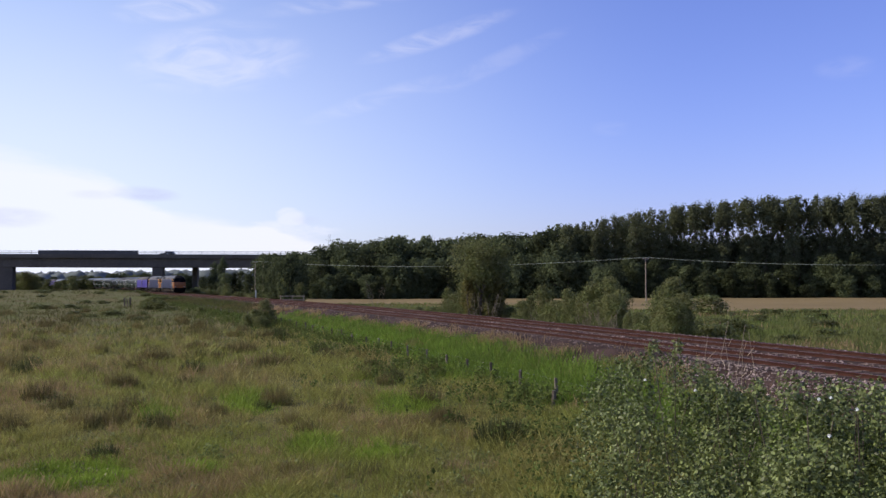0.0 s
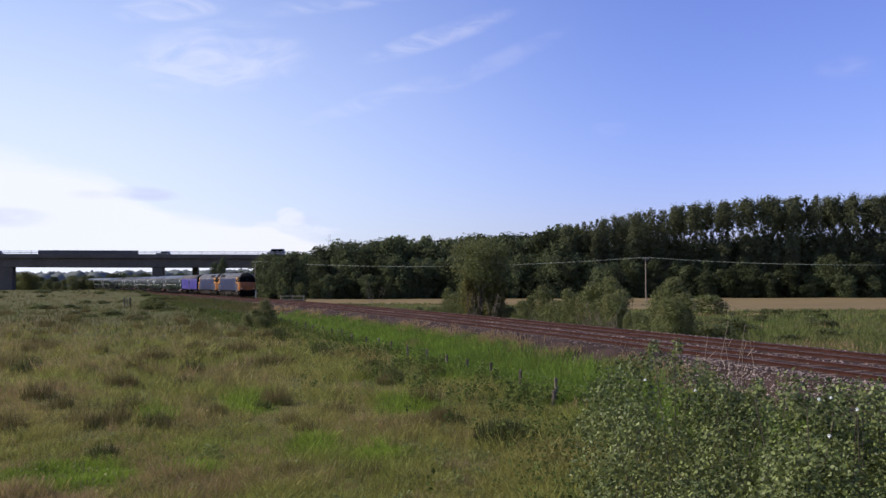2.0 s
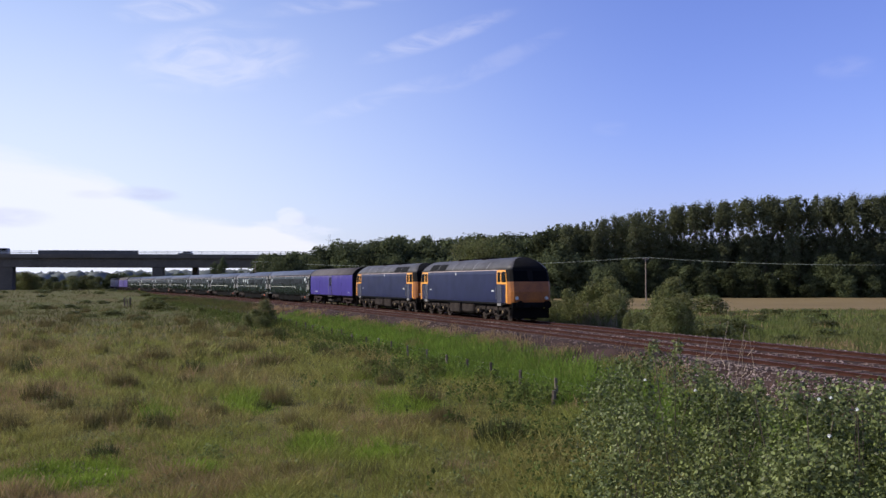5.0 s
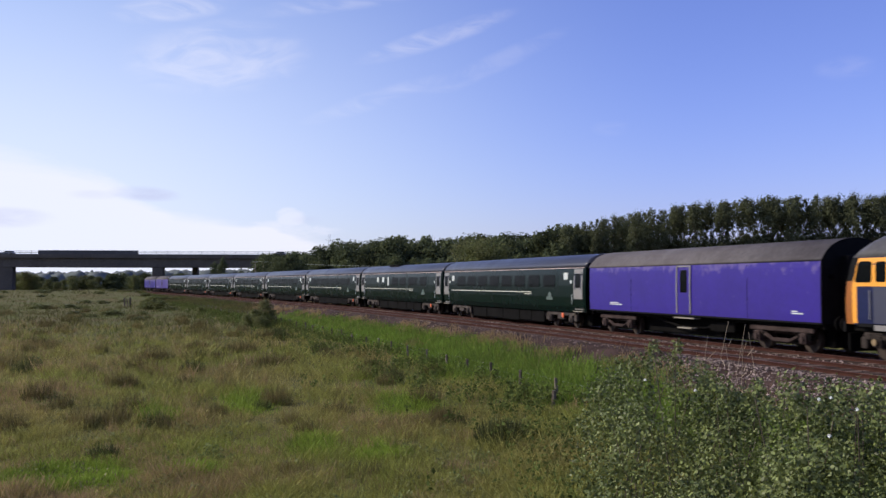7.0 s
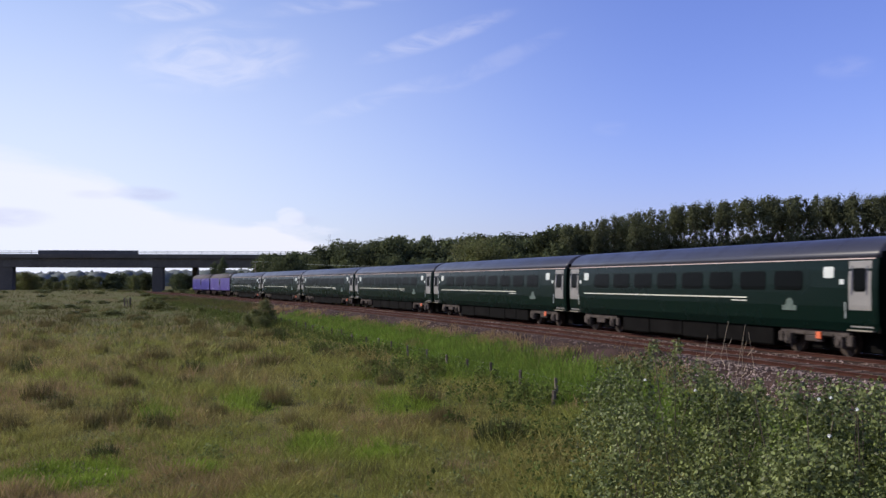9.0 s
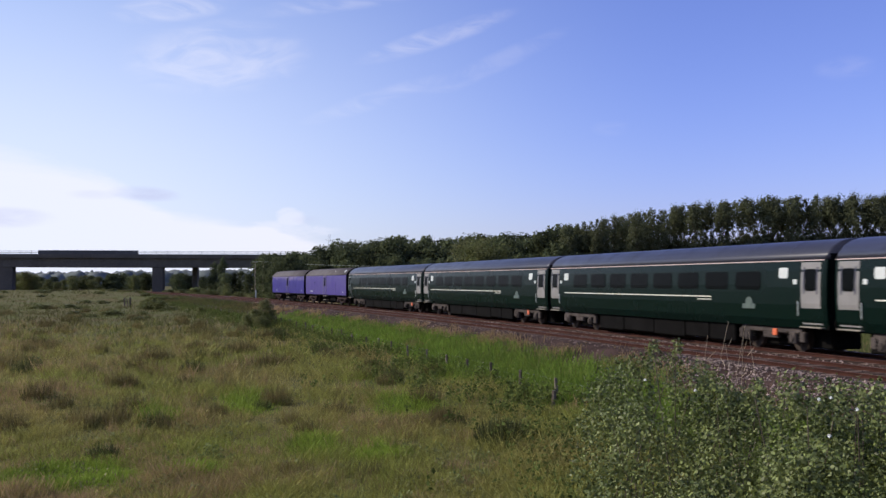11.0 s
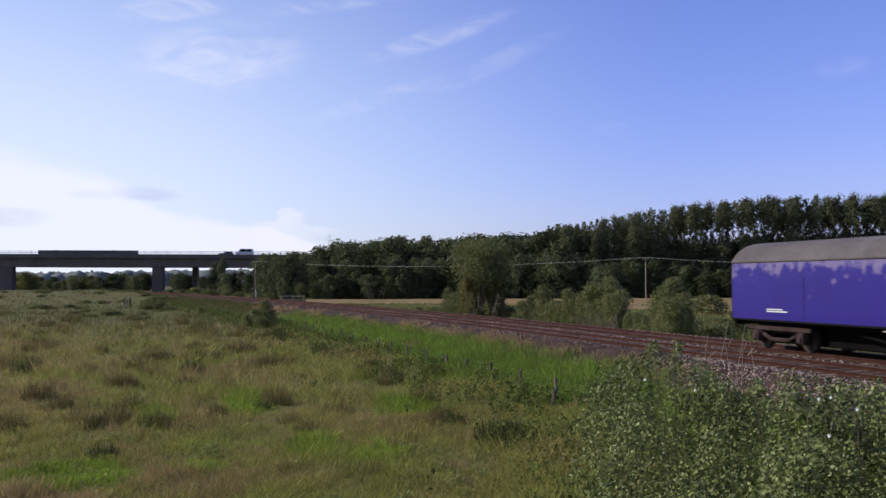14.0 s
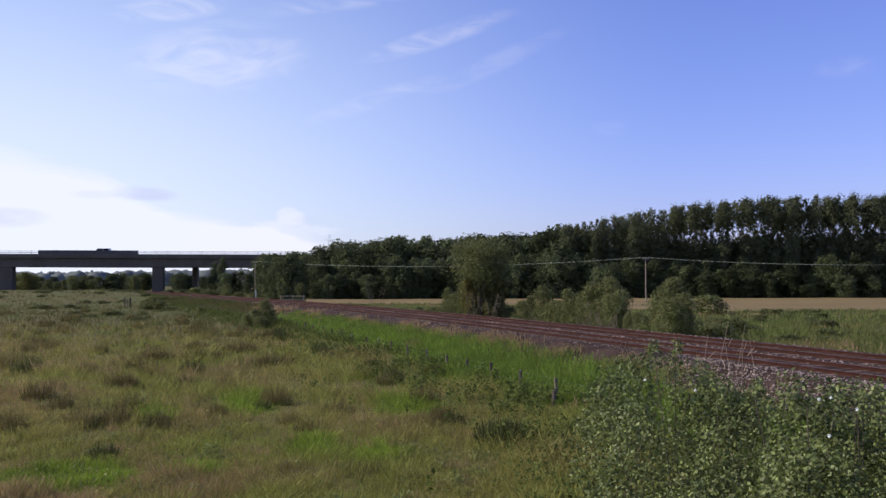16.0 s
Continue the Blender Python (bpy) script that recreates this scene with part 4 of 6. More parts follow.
    box(bm, -8.5, 8.5, -0.62, 0.62, 0.16, 0.86, 0.05)
    part("traction_motor_case", bm, T["under"], c)
    return c


def build_train():
    """Vehicles with the distance of their middle from the joint between the first van and the first coach."""
    out = []
    loco, van, coach, buffet, brake = make_loco(), make_van(), make_coach(), make_coach(True), make_coach(False, True)
    ident = Matrix.Identity(4)
    out.append((loco, 18.385 + 19.35 * 1.5))
    out.append((copy_thing(loco, ident), 18.385 + 19.35 * 0.5))
    out.append((van, 9.19))
    for k in range(8):
        ob = buffet if k == 1 else brake if k == 7 else (coach if k == 0 else copy_thing(coach, ident))
        out.append((ob, -(k + 0.5) * 23.006))
    for k in range(2):
        v = copy_thing(van, ident)
        v["label"] = "purple parcels van with sun sheen put into its paint and scuffed grey roof" if k == 0 else "deep purple parcels van with flaking paint below its roof"
        for ob in v.children_recursive:
            if ob.type == "MESH" and ob.data.materials[0] == T["purple"]:
                ob.data = ob.data.copy()
                ob.data.materials[0] = T["palepurple" if k == 0 else "deeppurple"]
        if k == 0:
            for a, b, z0, z1 in ((7.35, 7.75, 3.34, 3.56), (3.6, 3.9, 3.40, 3.46)):
                side_panel("roof_patch", VAN, -1, a, b, z0, z1, T["white"], v, 0.012, 0.015, "pale repair patch on the roof")
        out.append((v, -184.05 - (k + 0.5) * 18.385))
    return out


TRAIN = build_train()


def train_s(t):
    return 4.31 + 33.368 * (t - 7) - 0.009 * (t - 7) ** 2


def on_line(s, turn=0.0, wheelbase=7.0):
    ax, ay, _h = line(s - wheelbase)
    bx, by, _h = line(s + wheelbase)
    return pose((ax + bx) / 2, (ay + by) / 2, 0.0, 0, 0, math.degrees(math.atan2(by - ay, bx - ax)) + turn)


# ---- traffic on the viaduct ----
def make_vehicle(kind, color, label):
    c = empty(kind, label, "car" if kind == "car" else "van", "traffic on the viaduct")
    paint = material(kind + "_paint", color, 0.3, vary=0.05, coat=0.4)
    glass, tyre = T["glass"], T["black"]
    if kind == "car":
        L, W, low, belt, top, f, r = 2.2, 0.88, 0.3, 0.92, 1.48, 1.15, -2.0
    else:
        L, W, low, belt, top, f, r = 2.7, 0.98, 0.35, 1.35, 2.35, 2.0, -2.68
    bm = bmesh.new()
    box(bm, -L, L, -W, W, low, belt, 0.12)
    part("body", bm, paint, c)
    bm = bmesh.new()
    lo = [(r, -W + 0.05), (f, -W + 0.05), (f, W - 0.05), (r, W - 0.05)]
    hi = [(r + 0.25, -W + 0.18), (f - 0.75, -W + 0.18), (f - 0.75, W - 0.18), (r + 0.25, W - 0.18)]
    a, b = [bm.verts.new((x, y, belt - 0.05)) for x, y in lo], [bm.verts.new((x, y, top)) for x, y in hi]
    for j in range(4):
        bm.faces.new((a[j], a[(j + 1) % 4], b[(j + 1) % 4], b[j]))
    bm.faces.new(a), bm.faces.new(b)
    bmesh.ops.bevel(bm, geom=bm.edges[:], offset=0.08, segments=2, affect="EDGES")
    part("cabin", bm, paint, c)
    for s in (-1, 1):
        for x0, x1 in ((r + 0.5, (r + f) / 2 - 0.3), ((r + f) / 2 - 0.15, f - 0.8)):
            bm = bmesh.new()
            vs = [bm.verts.new(p) for p in ((x0, s * (W - 0.07), belt + 0.05), (x1, s * (W - 0.07), belt + 0.05), (x1, s * (W - 0.15), top - 0.14), (x0, s * (W - 0.15), top - 0.14))]
            bm.faces.new(vs)
            rr = bmesh.ops.extrude_face_region(bm, geom=bm.faces[:])
            bmesh.ops.translate(bm, verts=[v for v in rr["geom"] if isinstance(v, bmesh.types.BMVert)], vec=(0, s * 0.04, 0))
            part("side_window", bm, glass, c)
        for x in (-L * 0.62, L * 0.62):
            bm = bmesh.new()
            cyl(bm, (x, s * (W - 0.2), 0.32), (x, s * (W + 0.01), 0.32), 0.32, 16)
            part("wheel", bm, tyre, c)
    return c


def build_traffic():
    """Vehicle, place along the viaduct at 0 s, and speed."""
    px = BR_Y / 1760.0
    dark, grey = (0.035, 0.035, 0.04), (0.12, 0.12, 0.13)
    out = []
    for kind, col, label, t0, p0, v in (
            ("car", dark, "dark saloon car driving along the viaduct", 0.0, 290, -155), ("car", grey, "grey saloon car driving along the viaduct", 1.5, 365, -165),
            ("van", grey, "dark grey van driving along the viaduct", 2.5, 402, -165), ("car", dark, "dark saloon car driving along the viaduct", 6.7, 50, -160),
            ("car", dark, "dark saloon car driving along the viaduct", 8.3, 281, -160), ("van", (0.5, 0.5, 0.5), "pale grey van driving along the viaduct", 14.5, 364, -128),
            ("car", dark, "dark saloon car driving ahead of a pale van", 14.5, 331, -128)):
        out.append((make_vehicle(kind, col, label), (p0 - 784) * px - v * px * t0, v * px))
    return out


TRAFFIC = build_traffic()


# ---- plants ----
def spot(px, dist):
    """Place on the ground at a bearing (as a picture column) and a distance ahead."""
    return (px - 784.0) / 1760.0 * dist, dist


def leaf_quads(rng, centers, radii, n, size, flat=0.75, shape=4, hollow=0.55, sig=0.22, align=0.6):
    """Loose leaf clumps in the outer part of a set of ellipsoids."""
    centers, radii = np.asarray(centers, float), np.asarray(radii, float)
    vol = radii.prod(1) ** 0.67
    pick = rng.choice(len(centers), n, p=vol / vol.sum())
    d = rng.normal(size=(n, 3))
    d /= np.linalg.norm(d, axis=1)[:, None]
    r = np.clip(rng.normal(0.5 + 0.5 * hollow, sig, n), 0.1, 1.22)
    p = centers[pick] + d * radii[pick] * r[:, None]
    nrm = d * align + rng.normal(size=(n, 3)) * 0.55 + (0, 0, 0.35)
    nrm /= np.linalg.norm(nrm, axis=1)[:, None]
    u = np.cross(nrm, rng.normal(size=(n, 3)))
    u /= np.linalg.norm(u, axis=1)[:, None]
    v = np.cross(nrm, u)
    s = size * rng.uniform(0.55, 1.35, n)[:, None]
    if shape == 3:
        c = np.stack([p - u * s, p + u * s * 0.7 - v * s * flat, p + u * s * 0.5 + v * s * flat], 1)
    elif shape == 4:
        c = np.stack([p - u * s, p - v * s * flat * rng.uniform(0.5, 1.2, (n, 1)), p + u * s * rng.uniform(0.6, 1.1, (n, 1)), p + v * s * flat], 1)
    else:
        w = v * s * 0.55
        c = np.stack([p - u * s, p - u * s * 0.35 - w, p + u * s * 0.35 - w * 0.85, p + u * s, p + u * s * 0.35 + w * 0.85, p - u * s * 0.35 + w], 1)
        c[:, 3] -= nrm * s * 0.35
        c[:, 0] -= nrm * s * 0.2
    return c


def limb(bm, p, q, r1, r2, bends=3, rng=None):
    p, q = Vector(p), Vector(q)
    prev, pr = p, r1
    for i in range(1, bends + 1):
        u = i / bends
        a = p.lerp(q, u) + (Vector((rng.uniform(-1, 1), rng.uniform(-1, 1), 0)) * (q - p).length * 0.06 if i < bends else Vector())
        r = r1 + (r2 - r1) * u
        cyl(bm, prev, a, pr, 6, r)
        prev, pr = a, r


def make_tree(name, label, category, mat, h, spread, seed, leaves=4200, size=0.42, trunk=0.25, base=0.18, blobs=14, narrow=False, group="", bark="bark", shape=4, top=4.0, gap=None, airy=False):
    rng, prng = np.random.default_rng(seed), random.Random(seed)
    t = empty(name, label, category, group)
    bm = bmesh.new()
    limb(bm, (0, 0, -0.5), (prng.uniform(-0.3, 0.3), prng.uniform(-0.3, 0.3), h * 0.82), trunk, trunk * 0.2, 5, prng)
    part("trunk", bm, M[bark], t)
    cs, rs = [], []
    for i in range(blobs):
        u = (i + 0.5) / blobs
        z = h * (base + (0.97 - base) * u)
        env = min(1.0, (0.55 if narrow else 0.75) + 0.8 * u) * math.sqrt(max(0.05, 1 - u ** top))
        a = i * 2.4 + prng.uniform(-0.6, 0.6)
        out = spread * env * prng.uniform(0.15, 0.85)
        r = spread * (0.16 + 0.34 * prng.random()) * (0.7 + 0.5 * env)
        if gap and gap[0] < u < gap[1]:
            r *= 0.6
        cs.append((math.cos(a) * out, math.sin(a) * out, min(z, h - r * 0.8)))
        rs.append((r, r, r * (1.25 if narrow else 0.8)))
        if i % 9 == 0:
            bm = bmesh.new()
            limb(bm, (0, 0, max(0.3, z - spread * 0.5 - 0.4)), cs[-1], trunk * (0.55 - 0.35 * u), trunk * 0.08, 2, prng)
            part("limb", bm, M[bark], t)
    quads_object("crown", leaf_quads(rng, cs, rs, leaves, size, shape=shape, hollow=0.3 if airy else 0.55, sig=0.42 if airy else 0.26, align=1.0), M[mat], t)
    return t


def plant(proto, x, y, scale=1.0, turn=0.0, sink=0.0, height=None):
    ob = copy_thing(proto, pose(x, y, gz(x, y) - sink, 0, 0, turn))
    ob.scale = (scale, scale, height or scale)
    return ob


def drop_proto(protos):
    for p in protos:
        for o in (*p.children_recursive, p):
            bpy.data.objects.remove(o)


def build_woods():
    rng = random.Random(11)
    poplars = [make_tree("poplar_tree", "tall slender poplar tree with grey-green leaves", "tree", "poplar_leaf", 22, 3.0, 20 + i, 5200, 0.225, 0.20, 0.20, 34, True, "row of poplars", shape=3, top=3.0, airy=True) for i in range(3)]
    thin = [make_tree("poplar_tree", "tall poplar tree with a thin crown over its bare stem", "tree", "poplar_leaf", 22, 2.9, 30 + i, 4500, 0.22, 0.17, 0.26, 34, True, "row of poplars", shape=3, top=3.0, gap=(0.44, 0.68), airy=True) for i in range(4)]
    for x, far_row in [(27.0 + 2.1 * i, False) for i in range(48)] + [(28.0 + 2.9 * i, True) for i in range(34)]:
        x += rng.uniform(-0.6, 0.6)
        px = 784 + x * 1760 / 216
        top = np.interp(px, [1000, 1050, 1090, 1200, 1300, 1380, 1600, 1800], [396, 388, 378, 364, 353, 347, 348, 352])
        h = (498 - top + 0.003 * (px - 784)) / 1760 * 218 + 3.7
        s = h / 22 * rng.uniform(0.965, 1.005)
        plant(rng.choice(poplars if px < 1190 or rng.random() < 0.15 else thin), x, (223 if far_row else 216) + rng.uniform(-2, 3), s * rng.uniform(0.75, 1.2), rng.uniform(0, 360), height=s)
    woods = [make_tree("woodland_tree", "dark green broadleaf tree at the wood's edge", "tree", "wood_leaf", 12, 3.7, 40 + i, 3300, 0.29, 0.24, 0.05, 38, False, "woodland trees", shape=3) for i in range(5)]
    # mixed wood and the understorey below the poplars
    tops_x = [430, 470, 520, 560, 600, 650, 700, 760, 800, 850, 900, 940, 975, 1000, 1030, 1060, 1100, 1200, 1300, 1600, 1800]
    tops_y = [450, 444, 441, 429, 422, 418, 410, 419, 413, 408, 414, 417, 402, 391, 408, 398, 420, 435, 440, 445, 445]
    for row, (dist, step, drop) in enumerate(((236, 3.6, 0), (222, 3.2, 6), (211, 2.7, 34), (207, 2.4, 55))):
        px = 466.0 + 9 * row
        while px < 1760:
            top = np.interp(px, tops_x, tops_y) + drop * rng.uniform(0.75, 1.3) + rng.uniform(-4, 7)
            if row > 1 and px > 1050:
                top = 448 + rng.uniform(0, 40) + (18 if row == 3 else 0)
            if row == 0 and px > 1060:
                break
            if row == 1 and px > 1060:
                top = 424 + rng.uniform(-8, 14)
            d = dist + (12 if px < 560 else 0) + rng.uniform(-3, 3)
            x, y = spot(px, d)
            h = (498 - top + 0.003 * (px - 784)) / 1760 * d + 2.434 - gz(x, y)
            s = h / 12
            plant(rng.choice(woods), x, y, max(0.55, s * rng.uniform(0.8, 1.1)), rng.uniform(0, 360), 0.2, s)
            px += step * 1760 / d * rng.uniform(0.8, 1.25)
    # trees by the viaduct, and beyond it
    for px, d, top, w in ((380, 268, 460, 0.6), (394, 255, 449, 0.42), (360, 262, 484, 0.9), (415, 250, 478, 0.9), (440, 246, 480, 0.8), (428, 258, 476, 0.9), (372, 258, 482, 0.8), (400, 248, 478, 0.9),
                          (466, 252, 446, 0.8), (478, 250, 446, 0.8), (474, 215, 456, 0.8), (490, 205, 450, 0.8)):
        x, y = spot(px, d)
        h = (498 - top + 0.003 * (px - 784)) / 1760 * d + 2.434 - gz(x, y)
        plant(rng.choice(woods), x, y, h / 12 * w * 1.1, rng.uniform(0, 360), 0.2, h / 12)
    hedge = [make_tree("hedgerow_tree", "small leafy hedgerow tree beside the railway", "tree", "scrub_leaf", 6, 1.9, 60 + i, 5600, 0.098, 0.10, 0.02, 44, False, "lineside trees", shape=3) for i in range(3)]
    for px, d, h, w in ((506, 152, 5.2, 0.6), (532, 146, 3.8, 0.7), (470, 82, 2.5, 0.85), (452, 81, 1.7, 1.2), (436, 80, 1.3, 1.2), (482, 83, 1.6, 1.0), (460, 79, 1.2, 1.6), (402, 214, 3.2, 1.0), (822, 88, 3.9, 0.8), (792, 92, 3.4, 0.6), (960, 74, 3.7, 0.7), (1005, 70, 3.5, 0.6), (1050, 66, 3.9, 0.8), (1078, 65, 4.2, 0.7), (1035, 68, 3.3, 0.7), (1098, 63, 3.4, 0.7),
                        (1085, 62, 3.1, 0.9), (940, 78, 2.9, 0.7), (1010, 76, 2.9, 0.8), (1110, 58, 1.9, 0.6), (1192, 53, 3.95, 0.72), (1172, 54, 3.2, 0.7), (1210, 52, 3.1, 0.7), (1188, 51, 2.6, 1.0), (985, 72, 2.6, 1.2), (1030, 69, 2.9, 1.2), (1068, 64, 2.7, 1.2), (925, 80, 2.4, 1.2), (870, 88, 3.2, 1.1), (836, 86, 4.2, 1.0), (806, 90, 2.8, 1.2), (1130, 60, 2.0, 1.2), (1182, 55, 3.2, 1.2)):
        x, y = spot(px, d)
        plant(rng.choice(hedge), x, y, h / 6 * w * 1.25, rng.uniform(0, 360), 0.15, h / 6)
    for px, d, top, w in ((512, 152, 445, 0.62), (496, 160, 456, 0.6), (528, 158, 452, 0.5), (1062, 150, 470, 0.7), (1085, 148, 462, 0.6)):
        x, y = spot(px, d)
        h = (498 - top + 0.003 * (px - 784)) / 1760 * d + 2.434 - gz(x, y)
        plant(rng.choice(woods), x, y, h / 12 * w * 1.5, rng.uniform(0, 360), 0.2, h / 12)
    for px, d, top, w in ((45, 318, 474, 1.0), (62, 322, 480, 0.9), (30, 324, 478, 0.9), (52, 316, 488, 1.0), (85, 345, 488, 1.0), (130, 350, 484, 1.0), (150, 352, 482, 1.0), (175, 360, 484, 1.1), (115, 362, 489, 1.0),
                          (238, 372, 482, 0.8), (190, 372, 490, 1.0), (100, 355, 493, 1.2), (162, 350, 490, 1.2), (210, 380, 494, 1.2), (70, 350, 492, 1.1)):
        x, y = spot(px, d)
        h = (498 - top + 0.003 * (px - 784)) / 1760 * d + 2.434 - gz(x, y)
        plant(rng.choice(hedge), x, y, h / 6 * w * 1.5, rng.uniform(0, 360), 0.2, h / 6)
    for i in range(46):
        px, d = rng.uniform(20, 345), rng.uniform(345, 470)
        top = 482 + rng.uniform(-4, 8) + (4 if 70 < px < 180 else 0)
        x, y = spot(px, d)
        h = (498 - top + 0.003 * (px - 784)) / 1760 * d + 2.434 - gz(x, y)
        plant(rng.choice(woods), x, y, h / 12 * 1.5, rng.uniform(0, 360), 0.2, h / 12)
    ivy = make_tree("ivy_clad_tree", "broad-crowned tree with ivy hanging on its stems beside the railway", "tree", "scrub_leaf", 7.5, 2.75, 77, 11000, 0.085, 0.20, 0.50, 46, False, shape=3, top=7.0)
    r = np.random.default_rng(78)
    cs, rs = [], []
    for i in range(90):
        k = i % 3
        z = r.uniform(0.1, 4.2)
        cs.append(((-0.9, 0.15, 1.0)[k] * (1 + 0.12 * z) + r.normal() * 0.28, r.normal() * 0.3, z))
        rs.append((0.34, 0.34, r.uniform(0.4, 0.8)))
    quads_object("ivy", leaf_quads(r, cs, rs, 12000, 0.085, shape=3, align=1.0), M["ivy_leaf"], ivy, "yellowish hanging ivy on the stems")
    prng = random.Random(79)
    for bx in (-0.9, 1.0):
        bm = bmesh.new()
        limb(bm, (bx, 0, -0.3), (bx * 1.5, 0.1, 5.0), 0.13, 0.05, 4, prng)
        part("limb", bm, M["bark"], ivy)
    x, y = spot(855, 84)
    ivy.matrix_basis = pose(x, y, gz(x, y) - 0.1)
    bushes = [make_tree("bush", "low leafy green bush in rough grass", "bush", "scrub_leaf", 2.4, 1.1, 90 + i, 2000, 0.092, 0.05, 0.0, 26, False, "scattered bushes", shape=3) for i in range(3)]
    for px, d, h, w in ((447, 83, 1.0, 0.8), (475, 81, 1.1, 0.8), (270, 130, 1.9, 1.2), (285, 128, 1.4, 1.2), (255, 135, 1.2, 1.0), (355, 118, 0.9, 1.0), (1130, 56, 1.2, 1.0), (1245, 58, 1.4, 1.4),
                        (1275, 60, 1.3, 1.4), (1300, 66, 1.3, 1.3), (880, 90, 1.5, 1.2), (905, 88, 1.6, 1.2), (925, 86, 1.5, 1.0), (770, 96, 1.4, 1.2), (740, 110, 1.1, 1.3), (710, 115, 0.9, 1.3), (1230, 70, 1.0, 1.5),
                        (1255, 108, 2.3, 1.4), *[(rng.uniform(1235, 1570), rng.uniform(52, 116), rng.uniform(0.4, 0.75), rng.uniform(1.6, 2.8)) for _i in range(34)],
                        *[(rng.uniform(-10, 330), rng.uniform(95, 235), rng.uniform(0.35, 0.75), rng.uniform(2.0, 3.6)) for _i in range(46)], (640, 128, 0.9, 1.4), (600, 132, 1.0, 1.3), (680, 122, 0.8, 1.4), (350, 222, 2.2, 1.8), (375, 216, 1.8, 1.8), (325, 236, 1.7, 1.8), (425, 205, 1.6, 1.6), (300, 245, 1.6, 1.6), (480, 190, 1.7, 1.6), (450, 198, 1.5, 1.6),
                        (1020, 72, 1.3, 1.0), (980, 76, 1.3, 1.2), (840, 92, 1.3, 1.2)):
        x, y = spot(px, d)
        plant(rng.choice(bushes), x, y, h / 2.4 * w * 1.45, rng.uniform(0, 360), 0.1, h / 2.4)
    drop_proto(poplars + thin + woods + hedge + bushes)
    # far distance: two banks of rounded crowns, with haze put into their colour
    bm = bmesh.new()
    bmesh.ops.create_icosphere(bm, subdivisions=2, radius=1.0)
    bm.verts.ensure_lookup_table()
    ball = np.array([v.co[:] for v in bm.verts])
    tri = [tuple(v.index for v in f.verts) for f in bm.faces]
    bm.free()
    r = np.random.default_rng(8)
    vs, fs = [], []
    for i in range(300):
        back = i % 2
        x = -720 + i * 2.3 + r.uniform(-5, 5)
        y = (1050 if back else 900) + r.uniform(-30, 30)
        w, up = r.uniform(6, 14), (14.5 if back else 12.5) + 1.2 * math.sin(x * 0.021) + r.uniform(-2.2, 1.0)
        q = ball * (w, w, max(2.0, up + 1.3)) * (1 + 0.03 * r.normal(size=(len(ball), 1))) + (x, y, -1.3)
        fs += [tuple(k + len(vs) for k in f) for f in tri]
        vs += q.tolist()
    tagged(mesh_object("distant_woods", vs, fs, M["far_leaf"], smooth=True), "far woodland with haze painted into its blue-grey leaves", "woodland", kind="stuff")


build_woods()


